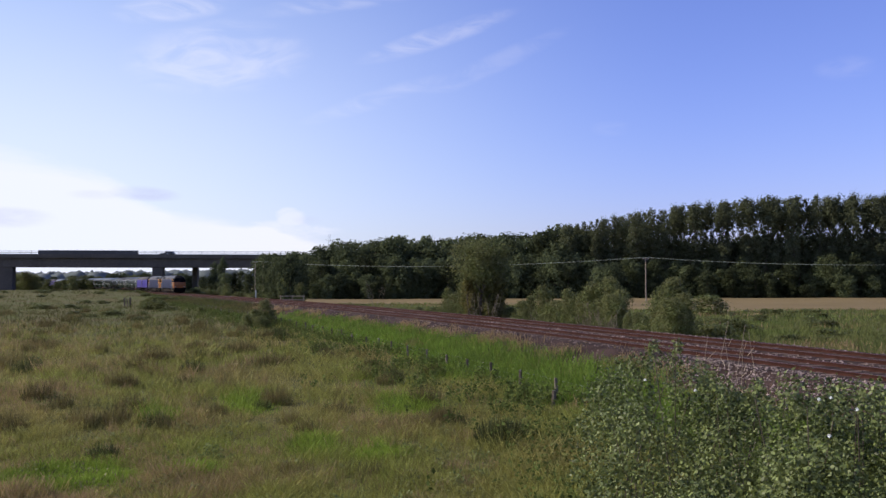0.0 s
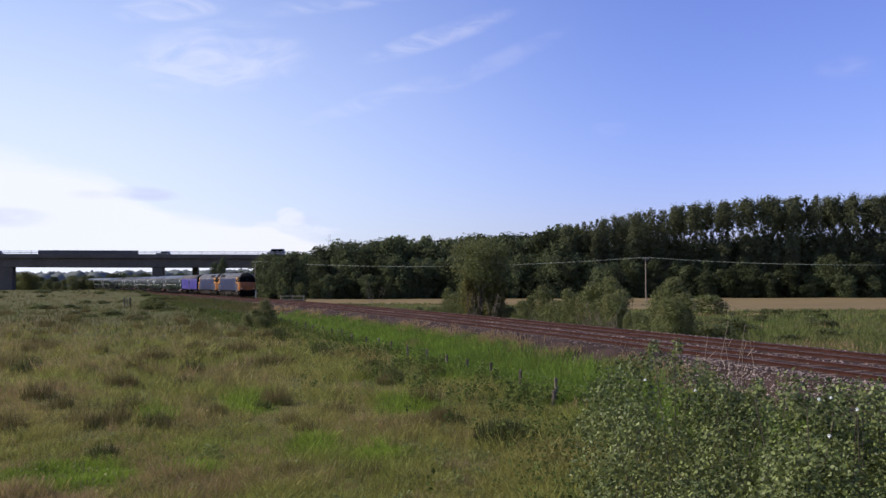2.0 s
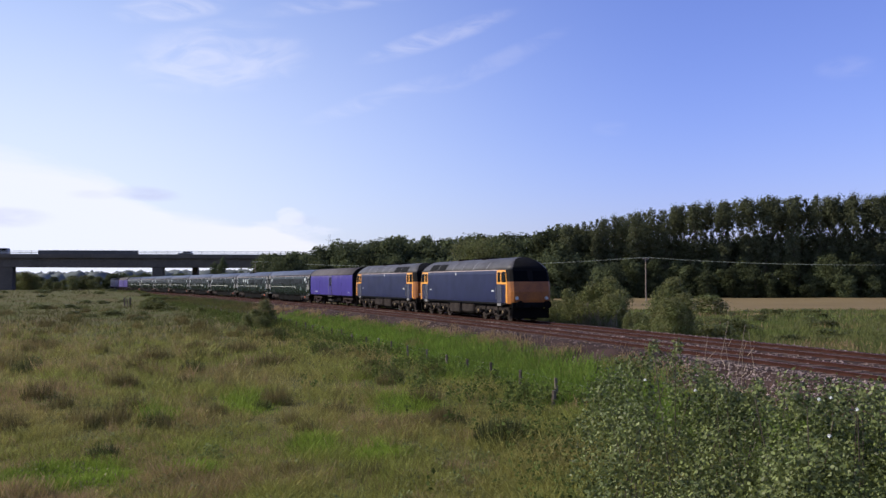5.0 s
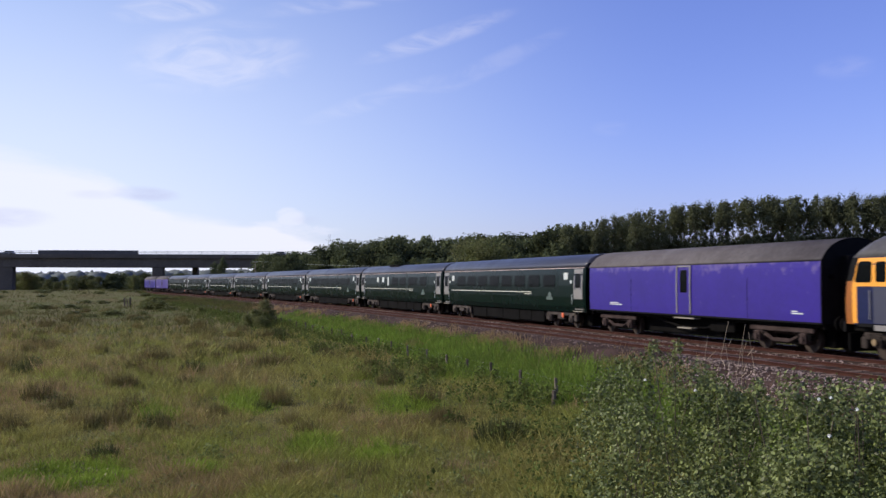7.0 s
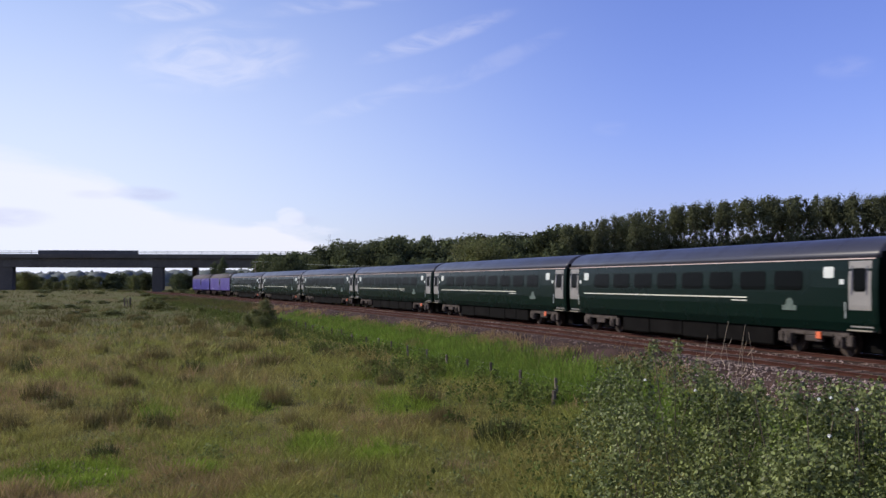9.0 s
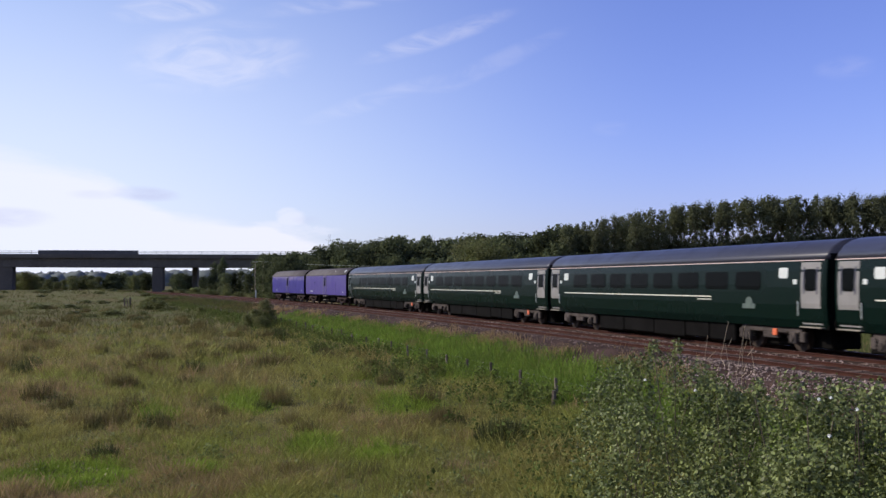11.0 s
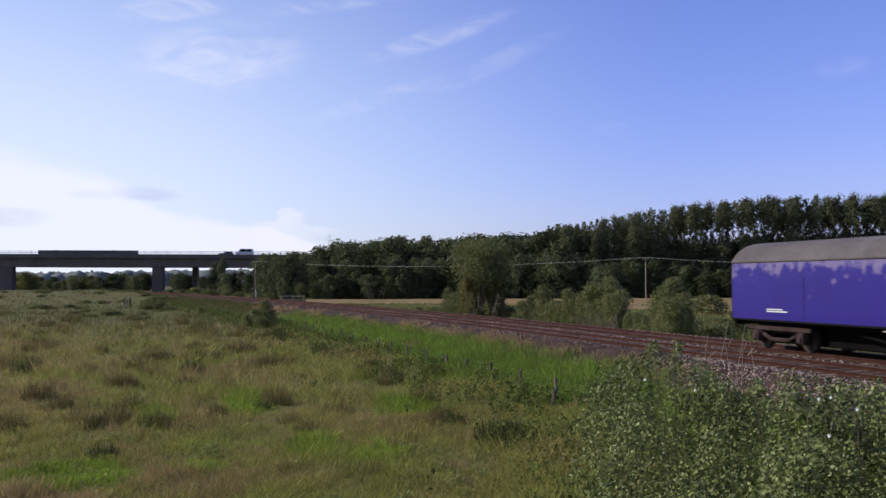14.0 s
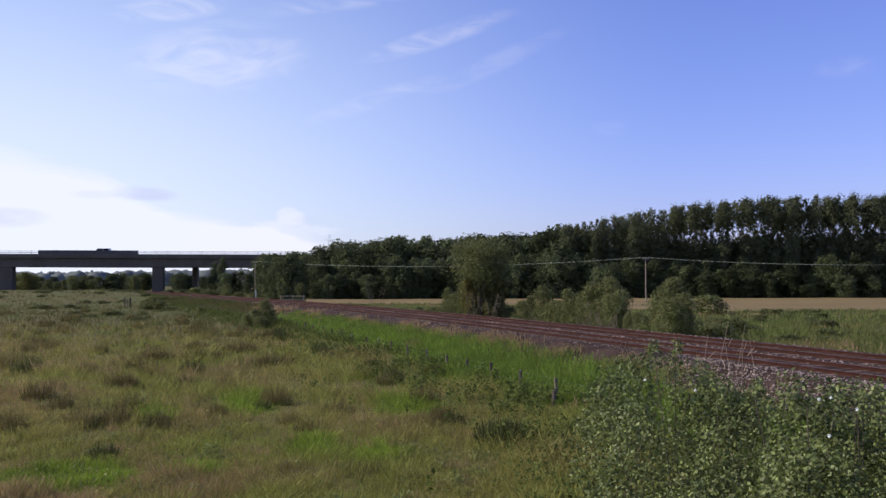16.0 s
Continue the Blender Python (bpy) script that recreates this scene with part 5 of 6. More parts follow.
# ---- foreground bramble thicket ----
def build_brambles():
    rng = np.random.default_rng(21)
    cs, rs = [], []
    px_t = [1030, 1060, 1100, 1150, 1185, 1220, 1260, 1300, 1340, 1400, 1460, 1568, 1750]
    top_t = [726, 686, 652, 628, 618, 644, 684, 710, 694, 696, 708, 706, 706]
    dist_t = [14.5, 14.2, 14.0, 13.4, 13.2, 13.0, 12.4, 12.0, 11.6, 11.0, 10.6, 10.0, 9.4]
    for i in range(300):
        px = rng.uniform(1046, 1740)
        d0 = np.interp(px, px_t, dist_t)
        d = d0 - 4.2 * rng.random() ** 1.4 + 0.5
        x, y = spot(px, d)
        zt = 2.434 - (np.interp(px, px_t, top_t) - 498 + 0.003 * (px - 784)) / 1760 * d0
        front = np.clip((d0 - d) / 3.6, 0, 1)
        zt = zt - 1.15 * front ** 1.4 - 0.10 - 0.42 * (0.5 + 0.5 * math.sin(x * 4.1 + 1.3 * math.sin(d * 2.3)) * math.sin(d * 3.7 + x)) * (0.25 + 0.75 * front)
        g = gz(x, y)
        if zt < g:
            zt = g + 0.15
        z = zt - rng.random() ** 2 * max(0.1, zt - g)
        r = rng.uniform(0.14, 0.46)
        cs.append((x, y, z)), rs.append((r, r, r * 0.9))
    for i in range(70):
        px = rng.uniform(1050, 1600)
        d0 = np.interp(px, px_t, dist_t) + rng.uniform(-1.2, 0.5)
        x, y = spot(px, d0)
        zt = 2.434 - (np.interp(px, px_t, top_t) - 498 + 0.003 * (px - 784)) / 1760 * d0
        for k in range(3):
            cs.append((x + rng.uniform(-0.05, 0.05), y, zt + rng.uniform(-0.15, 0.12))), rs.append((0.06, 0.06, 0.10))
    b = empty("bramble_thicket", "dense bramble thicket with dark glossy leaves and white flowers", "bush")
    quads_object("leaves", leaf_quads(rng, cs, rs, 92000, 0.0265, flat=0.62, shape=4, hollow=0.82, sig=0.14, align=0.6), M["bramble_leaf"], b)
    bm = bmesh.new()
    prng = random.Random(4)
    for i in range(70):
        c = cs[prng.randrange(len(cs))]
        g = gz(c[0], c[1])
        limb(bm, (c[0] + prng.uniform(-0.4, 0.4), c[1] + prng.uniform(-0.3, 0.3), g - 0.1), (c[0], c[1], c[2] - 0.05), 0.012, 0.005, 3, prng)
    tagged(part("cane_growth", bm, M["bark"], b), kind="stuff")
    # open white trumpet flowers
    bm = bmesh.new()
    for k in range(8):
        a0, a1 = k * math.tau / 8, (k + 1) * math.tau / 8
        vs = [bm.verts.new(p) for p in ((0, 0, -0.03), (0.015 * math.cos(a0), 0.015 * math.sin(a0), 0.012), (0.016 * math.cos((a0 + a1) / 2), 0.016 * math.sin((a0 + a1) / 2), 0.004), (0.015 * math.cos(a1), 0.015 * math.sin(a1), 0.012))]
        bm.faces.new(vs)
    proto = part("flower", bm, M["flower"], b, "white trumpet flower")
    first = True
    for px, yy, d in ((1228, 690, 10.6), (1140, 672, 12.2), (1446, 706, 9.2), (1467, 703, 9.4), (1513, 724, 8.8), (1463, 770, 8.4)):
        x, y = spot(px, d)
        z = 2.434 - (yy - 498 + 0.003 * (px - 784)) / 1760 * d
        ob = proto if first else proto.copy()
        if not first:
            scene.collection.objects.link(ob)
        first = False
        ob.location, ob.rotation_euler = (x, y, z), (radians(70), 0, radians(prng.uniform(-75, -45)))
    # dead stalks standing out of the thicket
    for i, (px, y0, dx, h) in enumerate(((1282, 660, 2, 90), (1300, 660, 6, 85), (1308, 655, 5, 66), (1245, 650, 2, 55), (1270, 660, 4, 50), (1290, 660, 8, 70))):
        d = 15.0
        x, y = spot(px, d)
        z0 = 2.434 - (y0 - 498) / 1760 * d
        st = empty("dead_stalk", "thin pale dead stalk of a tall weed", "weed", "dead stalks", m=pose(x, y, gz(x, y)))
        bm = bmesh.new()
        up = z0 + h / 1760 * d - gz(x, y)
        limb(bm, (0, 0, -0.05), (dx / 1760 * d * 3, 0, up), 0.007, 0.003, 4, prng)
        part("stem", bm, M["stem"], st)
        for k in range(4):
            bm = bmesh.new()
            u = 0.55 + 0.11 * k
            bx = dx / 1760 * d * 3 * u
            cyl(bm, (bx, 0, up * u), (bx + prng.uniform(-0.12, 0.12), prng.uniform(-0.1, 0.1), up * u + 0.12), 0.005, 5, 0.003)
            part("twig", bm, M["stem"], st)


build_brambles()


# ---- bare shrubs and the distant mast ----
def build_bare_shrubs():
    prng = random.Random(17)
    for px, d, h in ((1050, 63, 2.3), (1068, 61, 1.9), (1030, 65, 2.0), (838, 82, 3.4), (868, 81, 3.0), (1085, 60, 1.6), (948, 76, 1.8), (666, 118, 4.6)):
        x, y = spot(px, d)
        t = empty("bare_shrub", "leafless shrub with pale dead stems beside the railway", "shrub", "bare shrubs", m=pose(x, y, gz(x, y)))
        for k in range(6):
            bm = bmesh.new()
            a, r = prng.uniform(0, 6.28), prng.uniform(0.1, 0.35) * h
            top = (math.cos(a) * r, math.sin(a) * r, h * prng.uniform(0.6, 1.0))
            limb(bm, (prng.uniform(-0.15, 0.15), prng.uniform(-0.15, 0.15), -0.1), top, 0.018, 0.008, 4, prng)
            for j in range(3):
                u = prng.uniform(0.4, 0.9)
                p = Vector(top) * u
                cyl(bm, p, p + Vector((prng.uniform(-0.3, 0.3), prng.uniform(-0.3, 0.3), prng.uniform(0.2, 0.5))), 0.012, 5, 0.006)
            part("stem", bm, M["deadwood"], t)
    x, y = spot(583, 420)
    mast = empty("lattice_mast", "thin grey lattice mast rising behind the wood", "mast", m=pose(x, y, gz(x, y)))
    for sx in (-1, 1):
        for sy in (-1, 1):
            bm = bmesh.new()
            cyl(bm, (sx * 1.3, sy * 1.3, -0.5), (sx * 0.25, sy * 0.25, 23.5), 0.045, 6, 0.03)
            part("leg", bm, M["steel"], mast)
    for k in range(9):
        z0, z1 = 2.4 * k, 2.4 * (k + 1)
        w0, w1 = 1.3 - 1.05 * z0 / 23.5, 1.3 - 1.05 * z1 / 23.5
        bm = bmesh.new()
        cyl(bm, (-w0, -w0, z0), (w1, -w1, z1), 0.02, 5)
        cyl(bm, (w0, w0, z0), (-w1, w1, z1), 0.02, 5)
        part("brace", bm, M["steel"], mast)
    for z in (18.5, 21.0):
        bm = bmesh.new()
        box(bm, -1.8, 1.8, -0.05, 0.05, z - 0.05, z + 0.05, 0.01)
        part("crossarm", bm, M["steel"], mast)


build_bare_shrubs()


# ---- fence ----
def build_fence():
    rng = random.Random(9)
    f = empty("fence", "post and wire fence with weathered grey timber posts", "fence")
    bm = bmesh.new()
    box(bm, -0.045, 0.045, -0.045, 0.045, -0.5, 0.66, 0.012)
    proto = bpy.data.meshes.new("post")
    bm.to_mesh(proto)
    bm.free()
    proto.materials.append(M["post"])
    pts = []
    for k in range(40):
        s = 26.5 - k * 3.1 + rng.uniform(-0.25, 0.25)
        x, y, a = line(s, 9.75 + rng.uniform(-0.06, 0.06))
        x, y = float(x), float(y)
        ob = new("post", proto)
        ob.parent = f
        z = gz(x, y)
        ob.location, ob.rotation_euler = (x, y, z + rng.uniform(-0.1, 0.05)), (radians(rng.uniform(-4, 4)), radians(rng.uniform(-4, 4)), rng.uniform(0, 1.5))
        pts.append(Vector((x, y, z)))
    for h in (0.22, 0.42, 0.6):
        bm = bmesh.new()
        for a, b in zip(pts[:-1], pts[1:]):
            cyl(bm, a + Vector((0, 0, h)), b + Vector((0, 0, h)), 0.0012, 4)
        part("fence_wire", bm, M["wire"], f)
    # stump and far gate posts
    for px, d, h, r, label in ((978, 29.5, 0.5, 0.075, "short thick broken timber post"), (221, 138, 1.35, 0.12, "dark timber gate post in the meadow"), (231, 138, 1.35, 0.12, "dark timber gate post in the meadow"), (226, 137.5, 1.2, 0.08, "dark timber gate post in the meadow")):
        x, y = spot(px, d)
        bm = bmesh.new()
        cyl(bm, (0, 0, -0.4), (rng.uniform(-0.03, 0.03), 0, h), r, 9, r * 0.92)
        ob = part("timber_post", bm, M["post"], None)
        ob.matrix_basis = pose(x, y, gz(x, y))
        tagged(ob, label, "post", "timber posts")
    # white lineside marker and rail
    x, y = spot(453, 186)
    bm = bmesh.new()
    box(bm, -0.09, 0.09, -0.05, 0.05, -0.3, 2.0, 0.02)
    ob = part("marker_post", bm, T["white"], None)
    ob.matrix_basis = pose(x, y, gz(x, y))
    tagged(ob, "white lineside marker post", "post")
    x, y = spot(517, 140)
    ob = empty("guard_rail", "short pale wooden rail fence beside the line", "fence", m=pose(x, y, gz(x, y)))
    for dx in (-1.6, 0.0, 1.6):
        bm = bmesh.new()
        box(bm, dx - 0.06, dx + 0.06, -0.06, 0.06, -0.3, 1.25, 0.01)
        part("post", bm, M["stem"], ob)
    for z in (0.65, 1.15):
        bm = bmesh.new()
        box(bm, -1.8, 1.8, -0.11, -0.06, z - 0.06, z + 0.06, 0.01)
        part("rail", bm, M["stem"], ob)


build_fence()


# ---- grass ----
def patch_noise(x, y, scale, seed):
    """Smooth value in 0..1 from a few waves."""
    r = np.random.default_rng(seed)
    v = 0
    for i in range(9):
        a, k, p = r.uniform(0, 6.28), r.uniform(0.5, 1.9) / scale, r.uniform(0, 6.28)
        v = v + np.sin((x * np.cos(a) + y * np.sin(a)) * k * 6.28 + p)
    return np.clip(0.5 + v / 7.0, 0, 1)


def blades(rng, x, y, h, w, lean=0.35, count=6, spread=0.12, curl=0.0, base_z=None):
    """Bent blades: quads that taper, count to a tuft."""
    n = len(x) * count
    z = np.repeat(ground_z(x, y) if base_z is None else base_z, count)
    x, y, h, w = (np.repeat(np.asarray(v, float), count) for v in (x, y, h, w))
    sp = spread if np.isscalar(spread) else np.repeat(spread, count)
    bx, by = x + rng.normal(size=n) * sp, y + rng.normal(size=n) * sp
    a = rng.random(n) * 6.28
    h = h * rng.uniform(0.55, 1.15, n)
    lx, ly = rng.normal(size=n) * lean * h, rng.normal(size=n) * lean * h
    cx, cy = np.cos(a) * w / 2, np.sin(a) * w / 2
    p = np.empty((n, 4, 3))
    p[:, 0] = np.stack([bx - cx, by - cy, z - 0.03], 1)
    p[:, 1] = np.stack([bx + cx, by + cy, z - 0.03], 1)
    p[:, 2] = np.stack([bx + lx + cx * 0.25, by + ly + cy * 0.25, z + h], 1)
    p[:, 3] = np.stack([bx + lx * 0.9 - cx * 0.3, by + ly * 0.9 - cy * 0.3, z + h * 0.93], 1)
    return p


LUSH = ((150, 848, 105, 34), (60, 855, 75, 26), (440, 716, 55, 20), (668, 805, 45, 14), (830, 655, 70, 25), (560, 800, 40, 14), (340, 835, 50, 12), (280, 742, 40, 12), (720, 720, 60, 16))


def build_grass():
    rng = np.random.default_rng(31)
    n = 96000
    inv = rng.uniform(1 / 240.0, 1 / 14.5, n)
    d = 1 / inv
    px = rng.uniform(-60, 1640, n)
    x, y = (px - 784) / 1760 * d, d
    off, s = line_offset(x, y)
    yy = 498 + 1760 * 3.734 / d
    ok = (off > 7.4)
    x, y, d, off, px, yy = (v[ok] for v in (x, y, d, off, px, yy))
    far = d / 17.0
    kind = patch_noise(x, y, 9.0, 1) * 0.6 + patch_noise(x, y, 3.2, 2) * 0.4 + rng.normal(size=len(x)) * 0.09
    kind = kind + 0.12 * sm(off, 18, 34) - 0.34 * (1 - sm(off, 13, 26))
    lush = np.zeros(len(x), bool)
    for cx, cy, rx, ry in LUSH:
        lush |= ((px - cx) / rx) ** 2 + ((yy - cy) / ry) ** 2 < rng.uniform(0.4, 1.3, len(x))
    slope = off < 10.6
    lush |= slope & (rng.random(len(x)) < 0.85 * (1 - sm(d, 45, 85)))
    dry = (kind > 0.63) & ~lush
    green = ~dry & ~lush

    def put(name, mask, h, w, mat, label, count, lean, spread):
        m = mask
        tall = h * (0.26 + 1.35 * patch_noise(x[m], y[m], 6.5, 7) ** 1.6 + 1.25 * patch_noise(x[m], y[m], 1.8, 17) ** 2)
        tall = tall * (0.5 + 0.5 * sm(d[m], 15, 52))
        q = blades(rng, x[m], y[m], tall, w * far[m] ** 0.75, lean, count, spread * far[m] ** 0.5)
        tagged(quads_object(name, q, M[mat]), label, "grass", kind="stuff")

    # Beyond about 75 m the blades take the sun-offset, darker colour.
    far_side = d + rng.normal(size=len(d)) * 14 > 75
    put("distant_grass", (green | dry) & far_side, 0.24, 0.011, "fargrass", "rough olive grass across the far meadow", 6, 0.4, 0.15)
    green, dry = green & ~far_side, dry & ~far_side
    put("meadow_grass", green, 0.26, 0.009, "grass", "rough green meadow grass", 4, 0.55, 0.15)
    put("dry_grass", dry, 0.33, 0.0055, "dry", "tall dry seeding grass, brown and straw coloured", 5, 0.34, 0.15)
    put("undergrass", dry, 0.23, 0.009, "grass", "green grass under the dry stalks", 4, 0.45, 0.16)
    put("lush_grass", lush & slope, 0.26, 0.012, "lush", "lush green grass below the railway", 7, 0.4, 0.13)
    put("fresh_grass", lush & ~slope, 0.26, 0.012, "fresh", "patches of fresh bright green grass", 7, 0.45, 0.13)
    # dry fringe beside the ballast and scrub beyond the far track
    m = 1900
    s = -72 + 112 * rng.random(m) ** 0.75
    o = np.where(s < 24, rng.normal(6.2, 0.35, m), rng.normal(7.2, 0.3, m))
    fx, fy, _h = line(s, o)
    keep = patch_noise(fx, fy, 5.0, 23) > 0.48
    fx, fy, m = fx[keep], fy[keep], int(keep.sum())
    q = blades(rng, fx, fy, np.full(m, 0.32), 0.010 * np.clip(np.hypot(fx, fy) / 17, 1, 9) ** 0.75, 0.3, 7, 0.15, base_z=bank_z(fx, fy))
    tagged(quads_object("fringe_grass", q, M["dry"]), "pale dry grass fringing the ballast", "grass", kind="stuff")
    m = 6500
    s = -330 + 265 * rng.random(m) ** 0.6
    o = rng.uniform(5.6, 10.5, m)
    fx, fy, _h = line(s, o)
    q = blades(rng, fx, fy, rng.uniform(0.2, 0.5, m), 0.011 * (np.hypot(fx, fy) / 17) ** 0.75, 0.35, 6, 0.25, base_z=bank_z(fx, fy))
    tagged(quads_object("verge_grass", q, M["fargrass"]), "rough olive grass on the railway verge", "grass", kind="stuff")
    n2 = 30000
    d = 1 / rng.uniform(1 / 230.0, 1 / 36.0, n2)
    px = rng.uniform(300, 1640, n2)
    x2, y2 = (px - 784) / 1760 * d, d
    o2, _s = line_offset(x2, y2)
    ok = (o2 < -3.9) & (d < 122 + 42 * (1 - sm(x2, -5, 30)))
    x2, y2, d = x2[ok], y2[ok], d[ok]
    kind = patch_noise(x2, y2, 14, 5) + rng.normal(size=len(x2)) * 0.12
    for name, mask, mat, h, label in (("rough_grass", kind < 1.05, "roughgrass", 0.42, "rough green grass beyond the railway"), ("rough_dry_grass", kind >= 1.05, "dry", 0.5, "rough dry grass beyond the railway")):
        q = blades(rng, x2[mask], y2[mask], np.full(mask.sum(), h), 0.019 * (d[mask] / 17) ** 0.8, 0.35, 4, 0.2 * (d[mask] / 17) ** 0.5)
        tagged(quads_object(name, q, M[mat]), label, "grass", kind="stuff")
    # tall bright grass on the slope below the ballast
    m = 9000
    s = -140 + 175 * rng.random(m) ** 0.7
    o = np.where(s < 22, rng.uniform(6.3, 9.6, m), rng.uniform(7.2, 9.6, m))
    fx, fy, _h = line(s, o)
    keep = np.hypot(fx, fy) < rng.uniform(55, 105, m)
    fx, fy, m = fx[keep], fy[keep], int(keep.sum())
    q = blades(rng, fx, fy, np.full(m, 0.40), 0.012 * np.clip(np.hypot(fx, fy) / 17, 1, 9) ** 0.75, 0.35, 7, 0.18, base_z=bank_z(fx, fy))
    tagged(quads_object("bank_grass", q, M["lush"]), "tall bright green grass on the railway bank", "grass", kind="stuff")
    # loose tufts that make the meadow uneven
    m = 1700
    td = 1 / rng.uniform(1 / 85.0, 1 / 14.5, m)
    tx = (rng.uniform(-60, 1300, m) - 784) / 1760 * td
    toff, _s = line_offset(tx, td)
    tpx, tyy = tx / td * 1760 + 784, 498 + 1760 * 3.734 / td
    free = (toff > 9.8) & (rng.random(m) < 0.75)
    for cx, cy, rx, ry in LUSH:
        free &= ((tpx - cx) / rx) ** 2 + ((tyy - cy - 14) / ry) ** 2 > 1.4
    tx, td = tx[free], td[free]
    which = patch_noise(tx, td, 7.0, 41) + rng.normal(size=len(tx)) * 0.16
    for name, mask, mat, h, label in (("green_tufts", which < 0.50, "grass", 0.32, "darker green tufts of coarse meadow grass"), ("straw_tufts", (which >= 0.50) & (which < 0.68), "dry", 0.44, "straw coloured tufts of seeding grass"),
                                      ("brown_tufts", which >= 0.68, "rush", 0.40, "brownish tufts of rushes and sorrel")):
        c = int(mask.sum())
        q = blades(rng, tx[mask], td[mask], h * rng.uniform(0.6, 1.35, c) * (0.5 + 0.5 * sm(td[mask], 16, 45)), 0.008 * (td[mask] / 17) ** 0.75, 0.30, 46, 0.11 * rng.uniform(0.7, 1.7, c))
        tagged(quads_object(name, q, M[mat]), label, "grass", kind="stuff")
    # low leafy weeds that darken hollows of the meadow
    m = 700
    cd = 1 / rng.uniform(1 / 110.0, 1 / 15.0, m)
    cx = (rng.uniform(-60, 1000, m) - 784) / 1760 * cd
    coff, _s = line_offset(cx, cd)
    free = (coff > 11) & (patch_noise(cx, cd, 4.5, 61) > 0.52)
    cx, cd = cx[free], cd[free]
    cz, rr = ground_z(cx, cd), rng.uniform(0.10, 0.26, len(cx)) * (cd / 17) ** 0.35
    tagged(quads_object("meadow_weeds", leaf_quads(rng, np.stack([cx, cd, cz + rr * 0.5], 1), np.stack([rr * 1.3, rr * 1.3, rr * 0.9], 1), 15000, 0.030, hollow=0.2), M["hedge_leaf"]), "low leafy docks and thistles among the grass", "weeds", kind="stuff")
    # nettles and weeds beside the thicket
    m = 1500
    wx, wy = spot(rng.normal(1040, 52, m), rng.uniform(13.5, 24.0, m))
    wz = ground_z(wx, wy)
    tagged(quads_object("tall_grass", blades(rng, wx, wy, rng.uniform(0.25, 0.55, m), np.full(m, 0.012), 0.35, 14, 0.16), M["grass"]), "tall green grass among the weeds beside the thicket", "grass", kind="stuff")
    hh = rng.uniform(0.3, 0.75, m)
    tagged(quads_object("tall_weeds", leaf_quads(rng, np.stack([wx, wy, wz + hh * 0.5], 1), np.stack([hh * 0.25, hh * 0.25, hh * 0.55], 1), 11000, 0.036, hollow=0.1), M["nettle_leaf"]), "tall weeds beside the thicket", "weeds", kind="stuff")
    # nettles and weeds along the fence
    m = 3600
    s = -110 + 145 * rng.random(m) ** 0.8
    o = 9.9 + np.abs(rng.normal(0, 2.3, m)) - 0.8 * rng.random(m)
    fx, fy, _h = line(s, o)
    pz = ground_z(fx, fy)
    keep = (patch_noise(fx, fy, 5.0, 12) > 0.42)
    fx, fy, pz = fx[keep], fy[keep], pz[keep]
    up = 0.55 + 0.75 * patch_noise(fx, fy, 2.2, 14)
    cs = np.stack([fx, fy, pz + 0.30 * up], 1)
    rs = np.stack([0.17 * up, 0.17 * up, 0.36 * up], 1)
    tagged(quads_object("nettles", leaf_quads(rng, cs, rs, 38000, 0.050, hollow=0.1), M["nettle_leaf"]), "nettles and tall weeds along the fence", "weeds", kind="stuff")


build_grass()


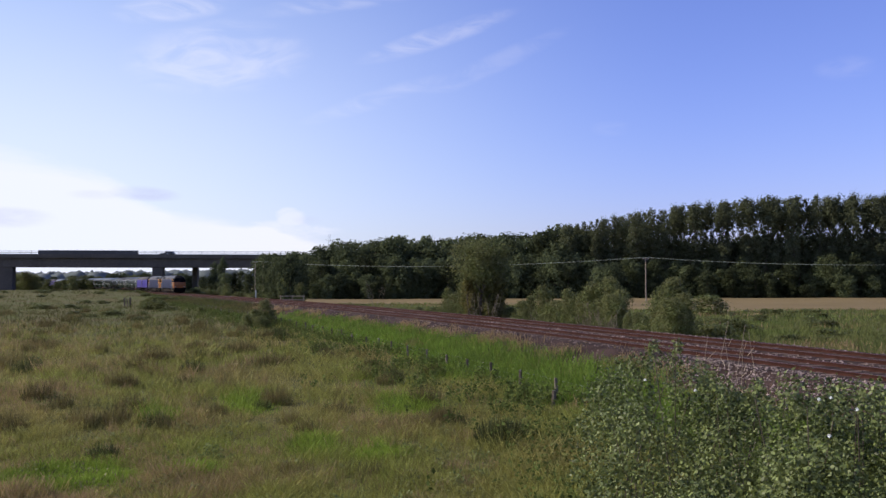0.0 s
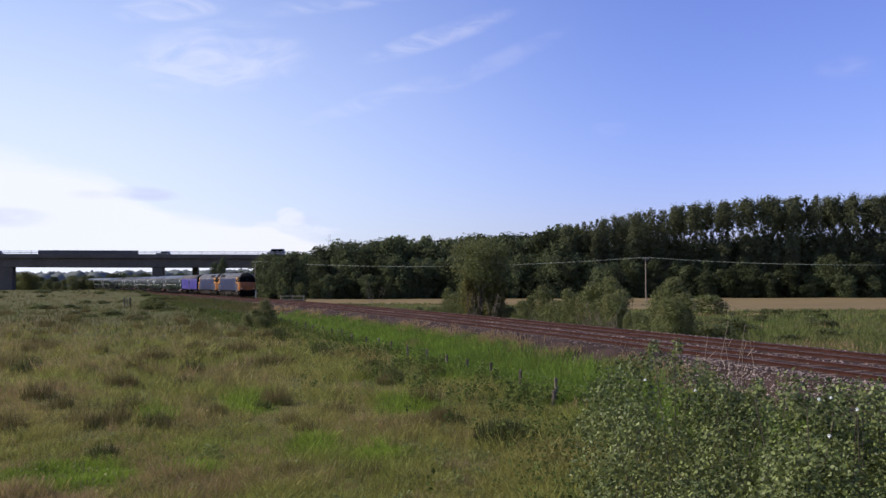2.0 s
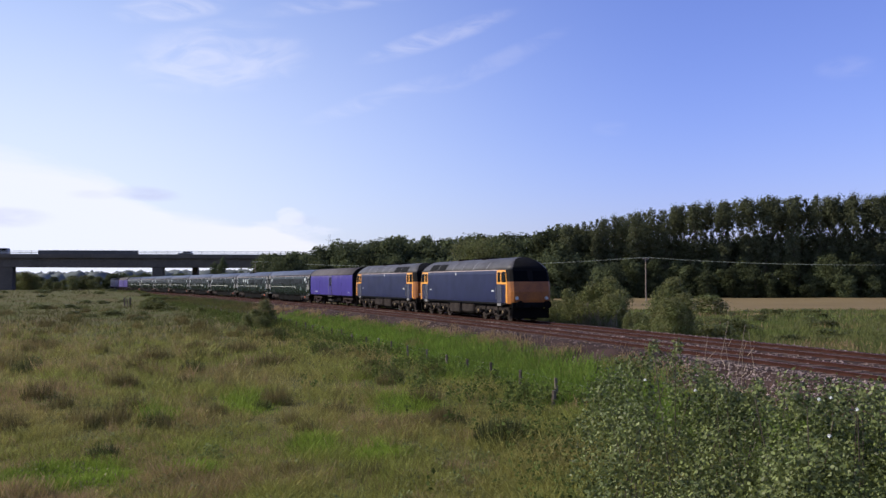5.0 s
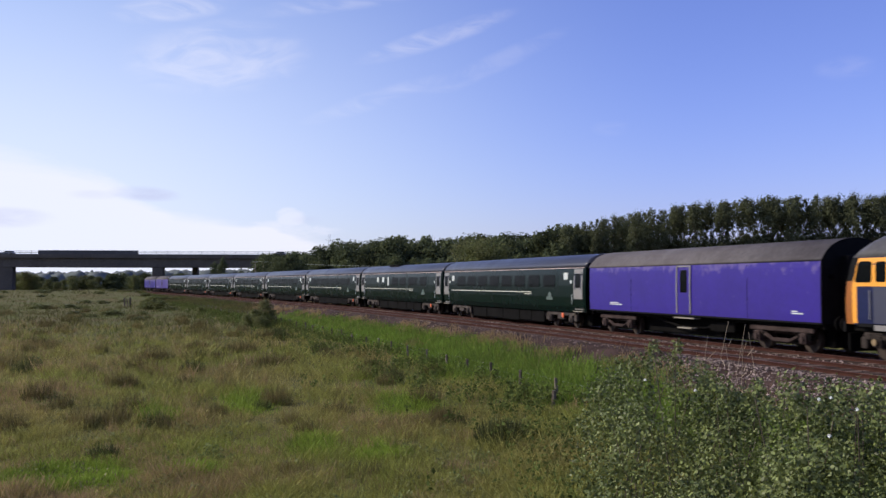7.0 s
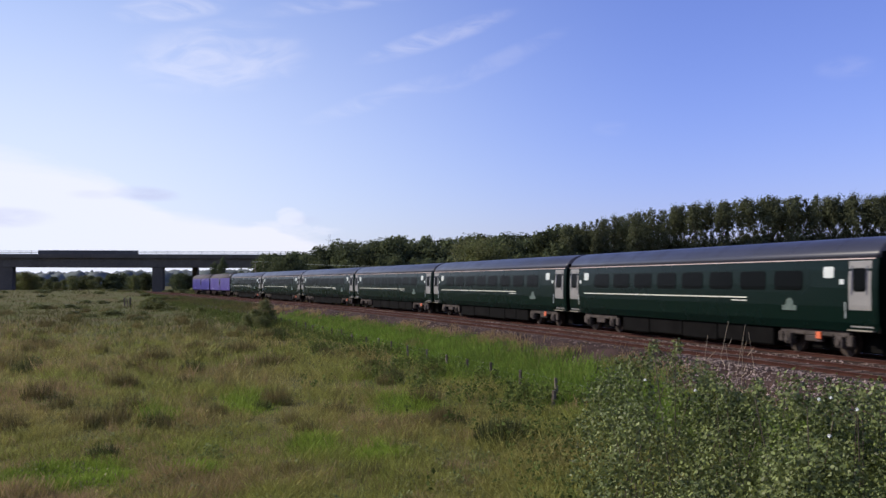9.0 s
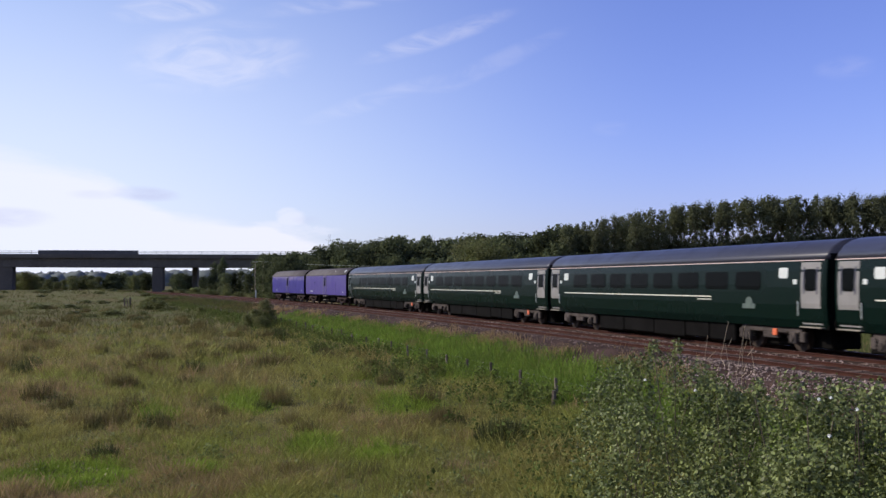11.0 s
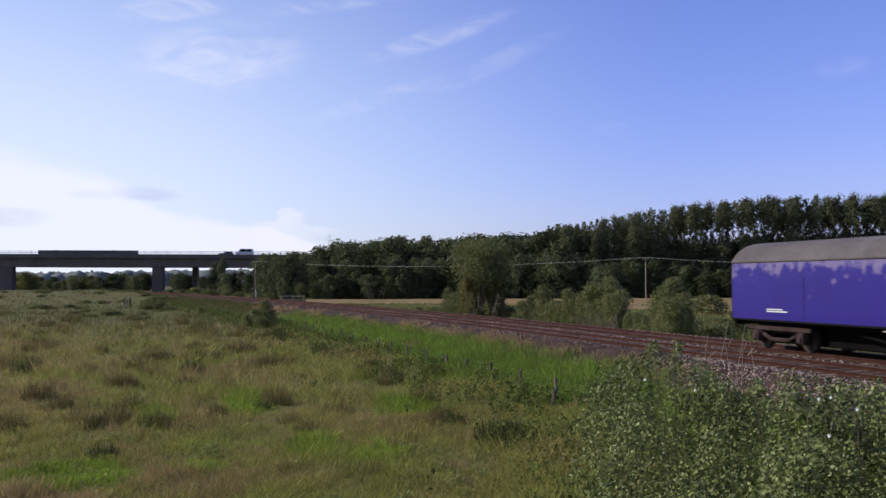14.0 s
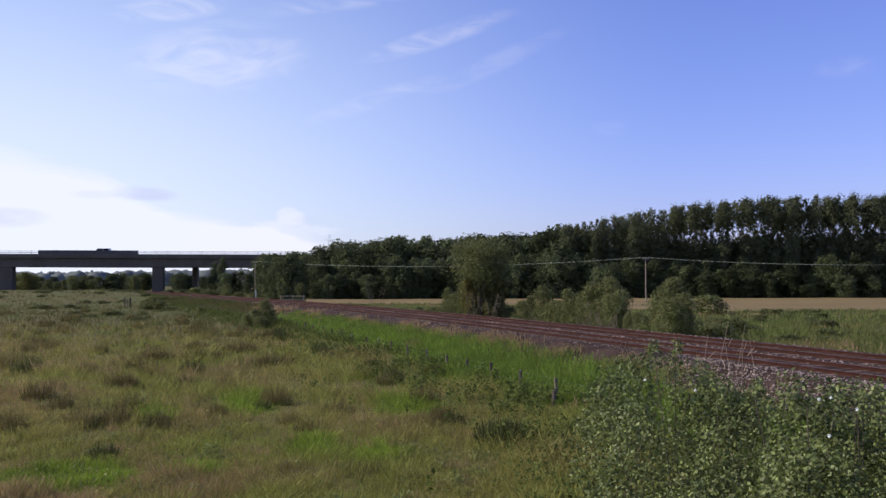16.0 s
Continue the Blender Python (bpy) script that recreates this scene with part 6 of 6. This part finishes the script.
def build_tussocks():
    rng, prng = np.random.default_rng(51), random.Random(5)
    protos, dark = [], []
    for i in range(5):
        t = empty("rush_tussock", "dark clump of rushes standing in the meadow", "grass clump", "rush tussocks")
        m = 420
        a, r = rng.random(m) * 6.28, 0.42 * np.sqrt(rng.random(m))
        q = blades(rng, r * np.cos(a), r * np.sin(a), 0.62 * (1.15 - 0.55 * (r / 0.42) ** 2), np.full(m, 0.014), 0.16, 1, 0.03, base_z=np.zeros(m))
        q[:, 2:, 0] += (np.cos(a) * r * 0.35)[:, None]
        q[:, 2:, 1] += (np.sin(a) * r * 0.35)[:, None]
        quads_object("tuft", q, M["rush" if i < 3 else "darkrush"], t)
        (protos if i < 3 else dark).append(t)
    # Clumps that get the rush colour with shading in it.
    deep = {(885, 790), (872, 782), (905, 786), (60, 655), (40, 660), (340, 662), (185, 815), (275, 758), (465, 722), (810, 755), (695, 676), (490, 598), (500, 604), (565, 628)}
    for px, yy, s in ((885, 790, 1.05), (872, 782, 0.8), (905, 786, 0.8), (60, 655, 1.0), (40, 660, 0.8), (340, 662, 0.9), (215, 688, 1.0), (225, 690, 0.8), (155, 660, 0.8), (250, 640, 0.7), (185, 815, 0.6), (275, 758, 0.7),
                      (290, 760, 0.6), (465, 722, 0.5), (695, 676, 0.8), (682, 680, 0.7), (810, 755, 0.6), (600, 735, 0.8), (640, 668, 0.8), (565, 628, 0.9), (575, 634, 0.8), (355, 580, 1.0), (325, 575, 1.0), (245, 583, 1.0),
                      (120, 572, 1.0), (490, 598, 1.2), (500, 604, 1.0), (470, 600, 1.0), (430, 588, 1.0), (20, 600, 1.0), (110, 590, 1.0), (400, 690, 0.7), (95, 700, 0.8), (330, 690, 0.8), (520, 640, 0.8), (180, 625, 0.8),
                      *[(prng.uniform(-20, 800), prng.uniform(548, 770), prng.uniform(0.55, 1.0)) for _i in range(38)]):
        d = 1760 * 3.734 / (yy - 498.0 + 0.003 * (px - 784))
        x, y = spot(px, d)
        plant(prng.choice(dark if (px, yy) in deep else protos), x, y, s * 1.05, prng.uniform(0, 360), 0.03)
    for i in range(34):
        px, d = prng.uniform(-20, 760), 1 / prng.uniform(1 / 130, 1 / 42)
        x, y = spot(px, d)
        off, _s = line_offset([x], [y])
        if off[0] > 13:
            plant(prng.choice(protos), x, y, prng.uniform(0.9, 1.9), prng.uniform(0, 360), 0.06, prng.uniform(0.6, 1.2))
    drop_proto(protos + dark)


build_tussocks()


# ---- movement ----
def motions():
    times = [i * 0.5 for i in range(33)]
    for i, (ob, d) in enumerate(TRAIN):
        walk(ob, [(t, on_line(train_s(t) + d, 180.0 if i == 0 else 0.0)) for t in times])
    for ob, x0, v in TRAFFIC:
        walk(ob, [(t, pose(x0 + v * t, BR_Y + 4.2, deck_z(x0 + v * t) - 0.45, 0, 0, 180)) for t in (0.0, 8.0, 16.0)])


motions()
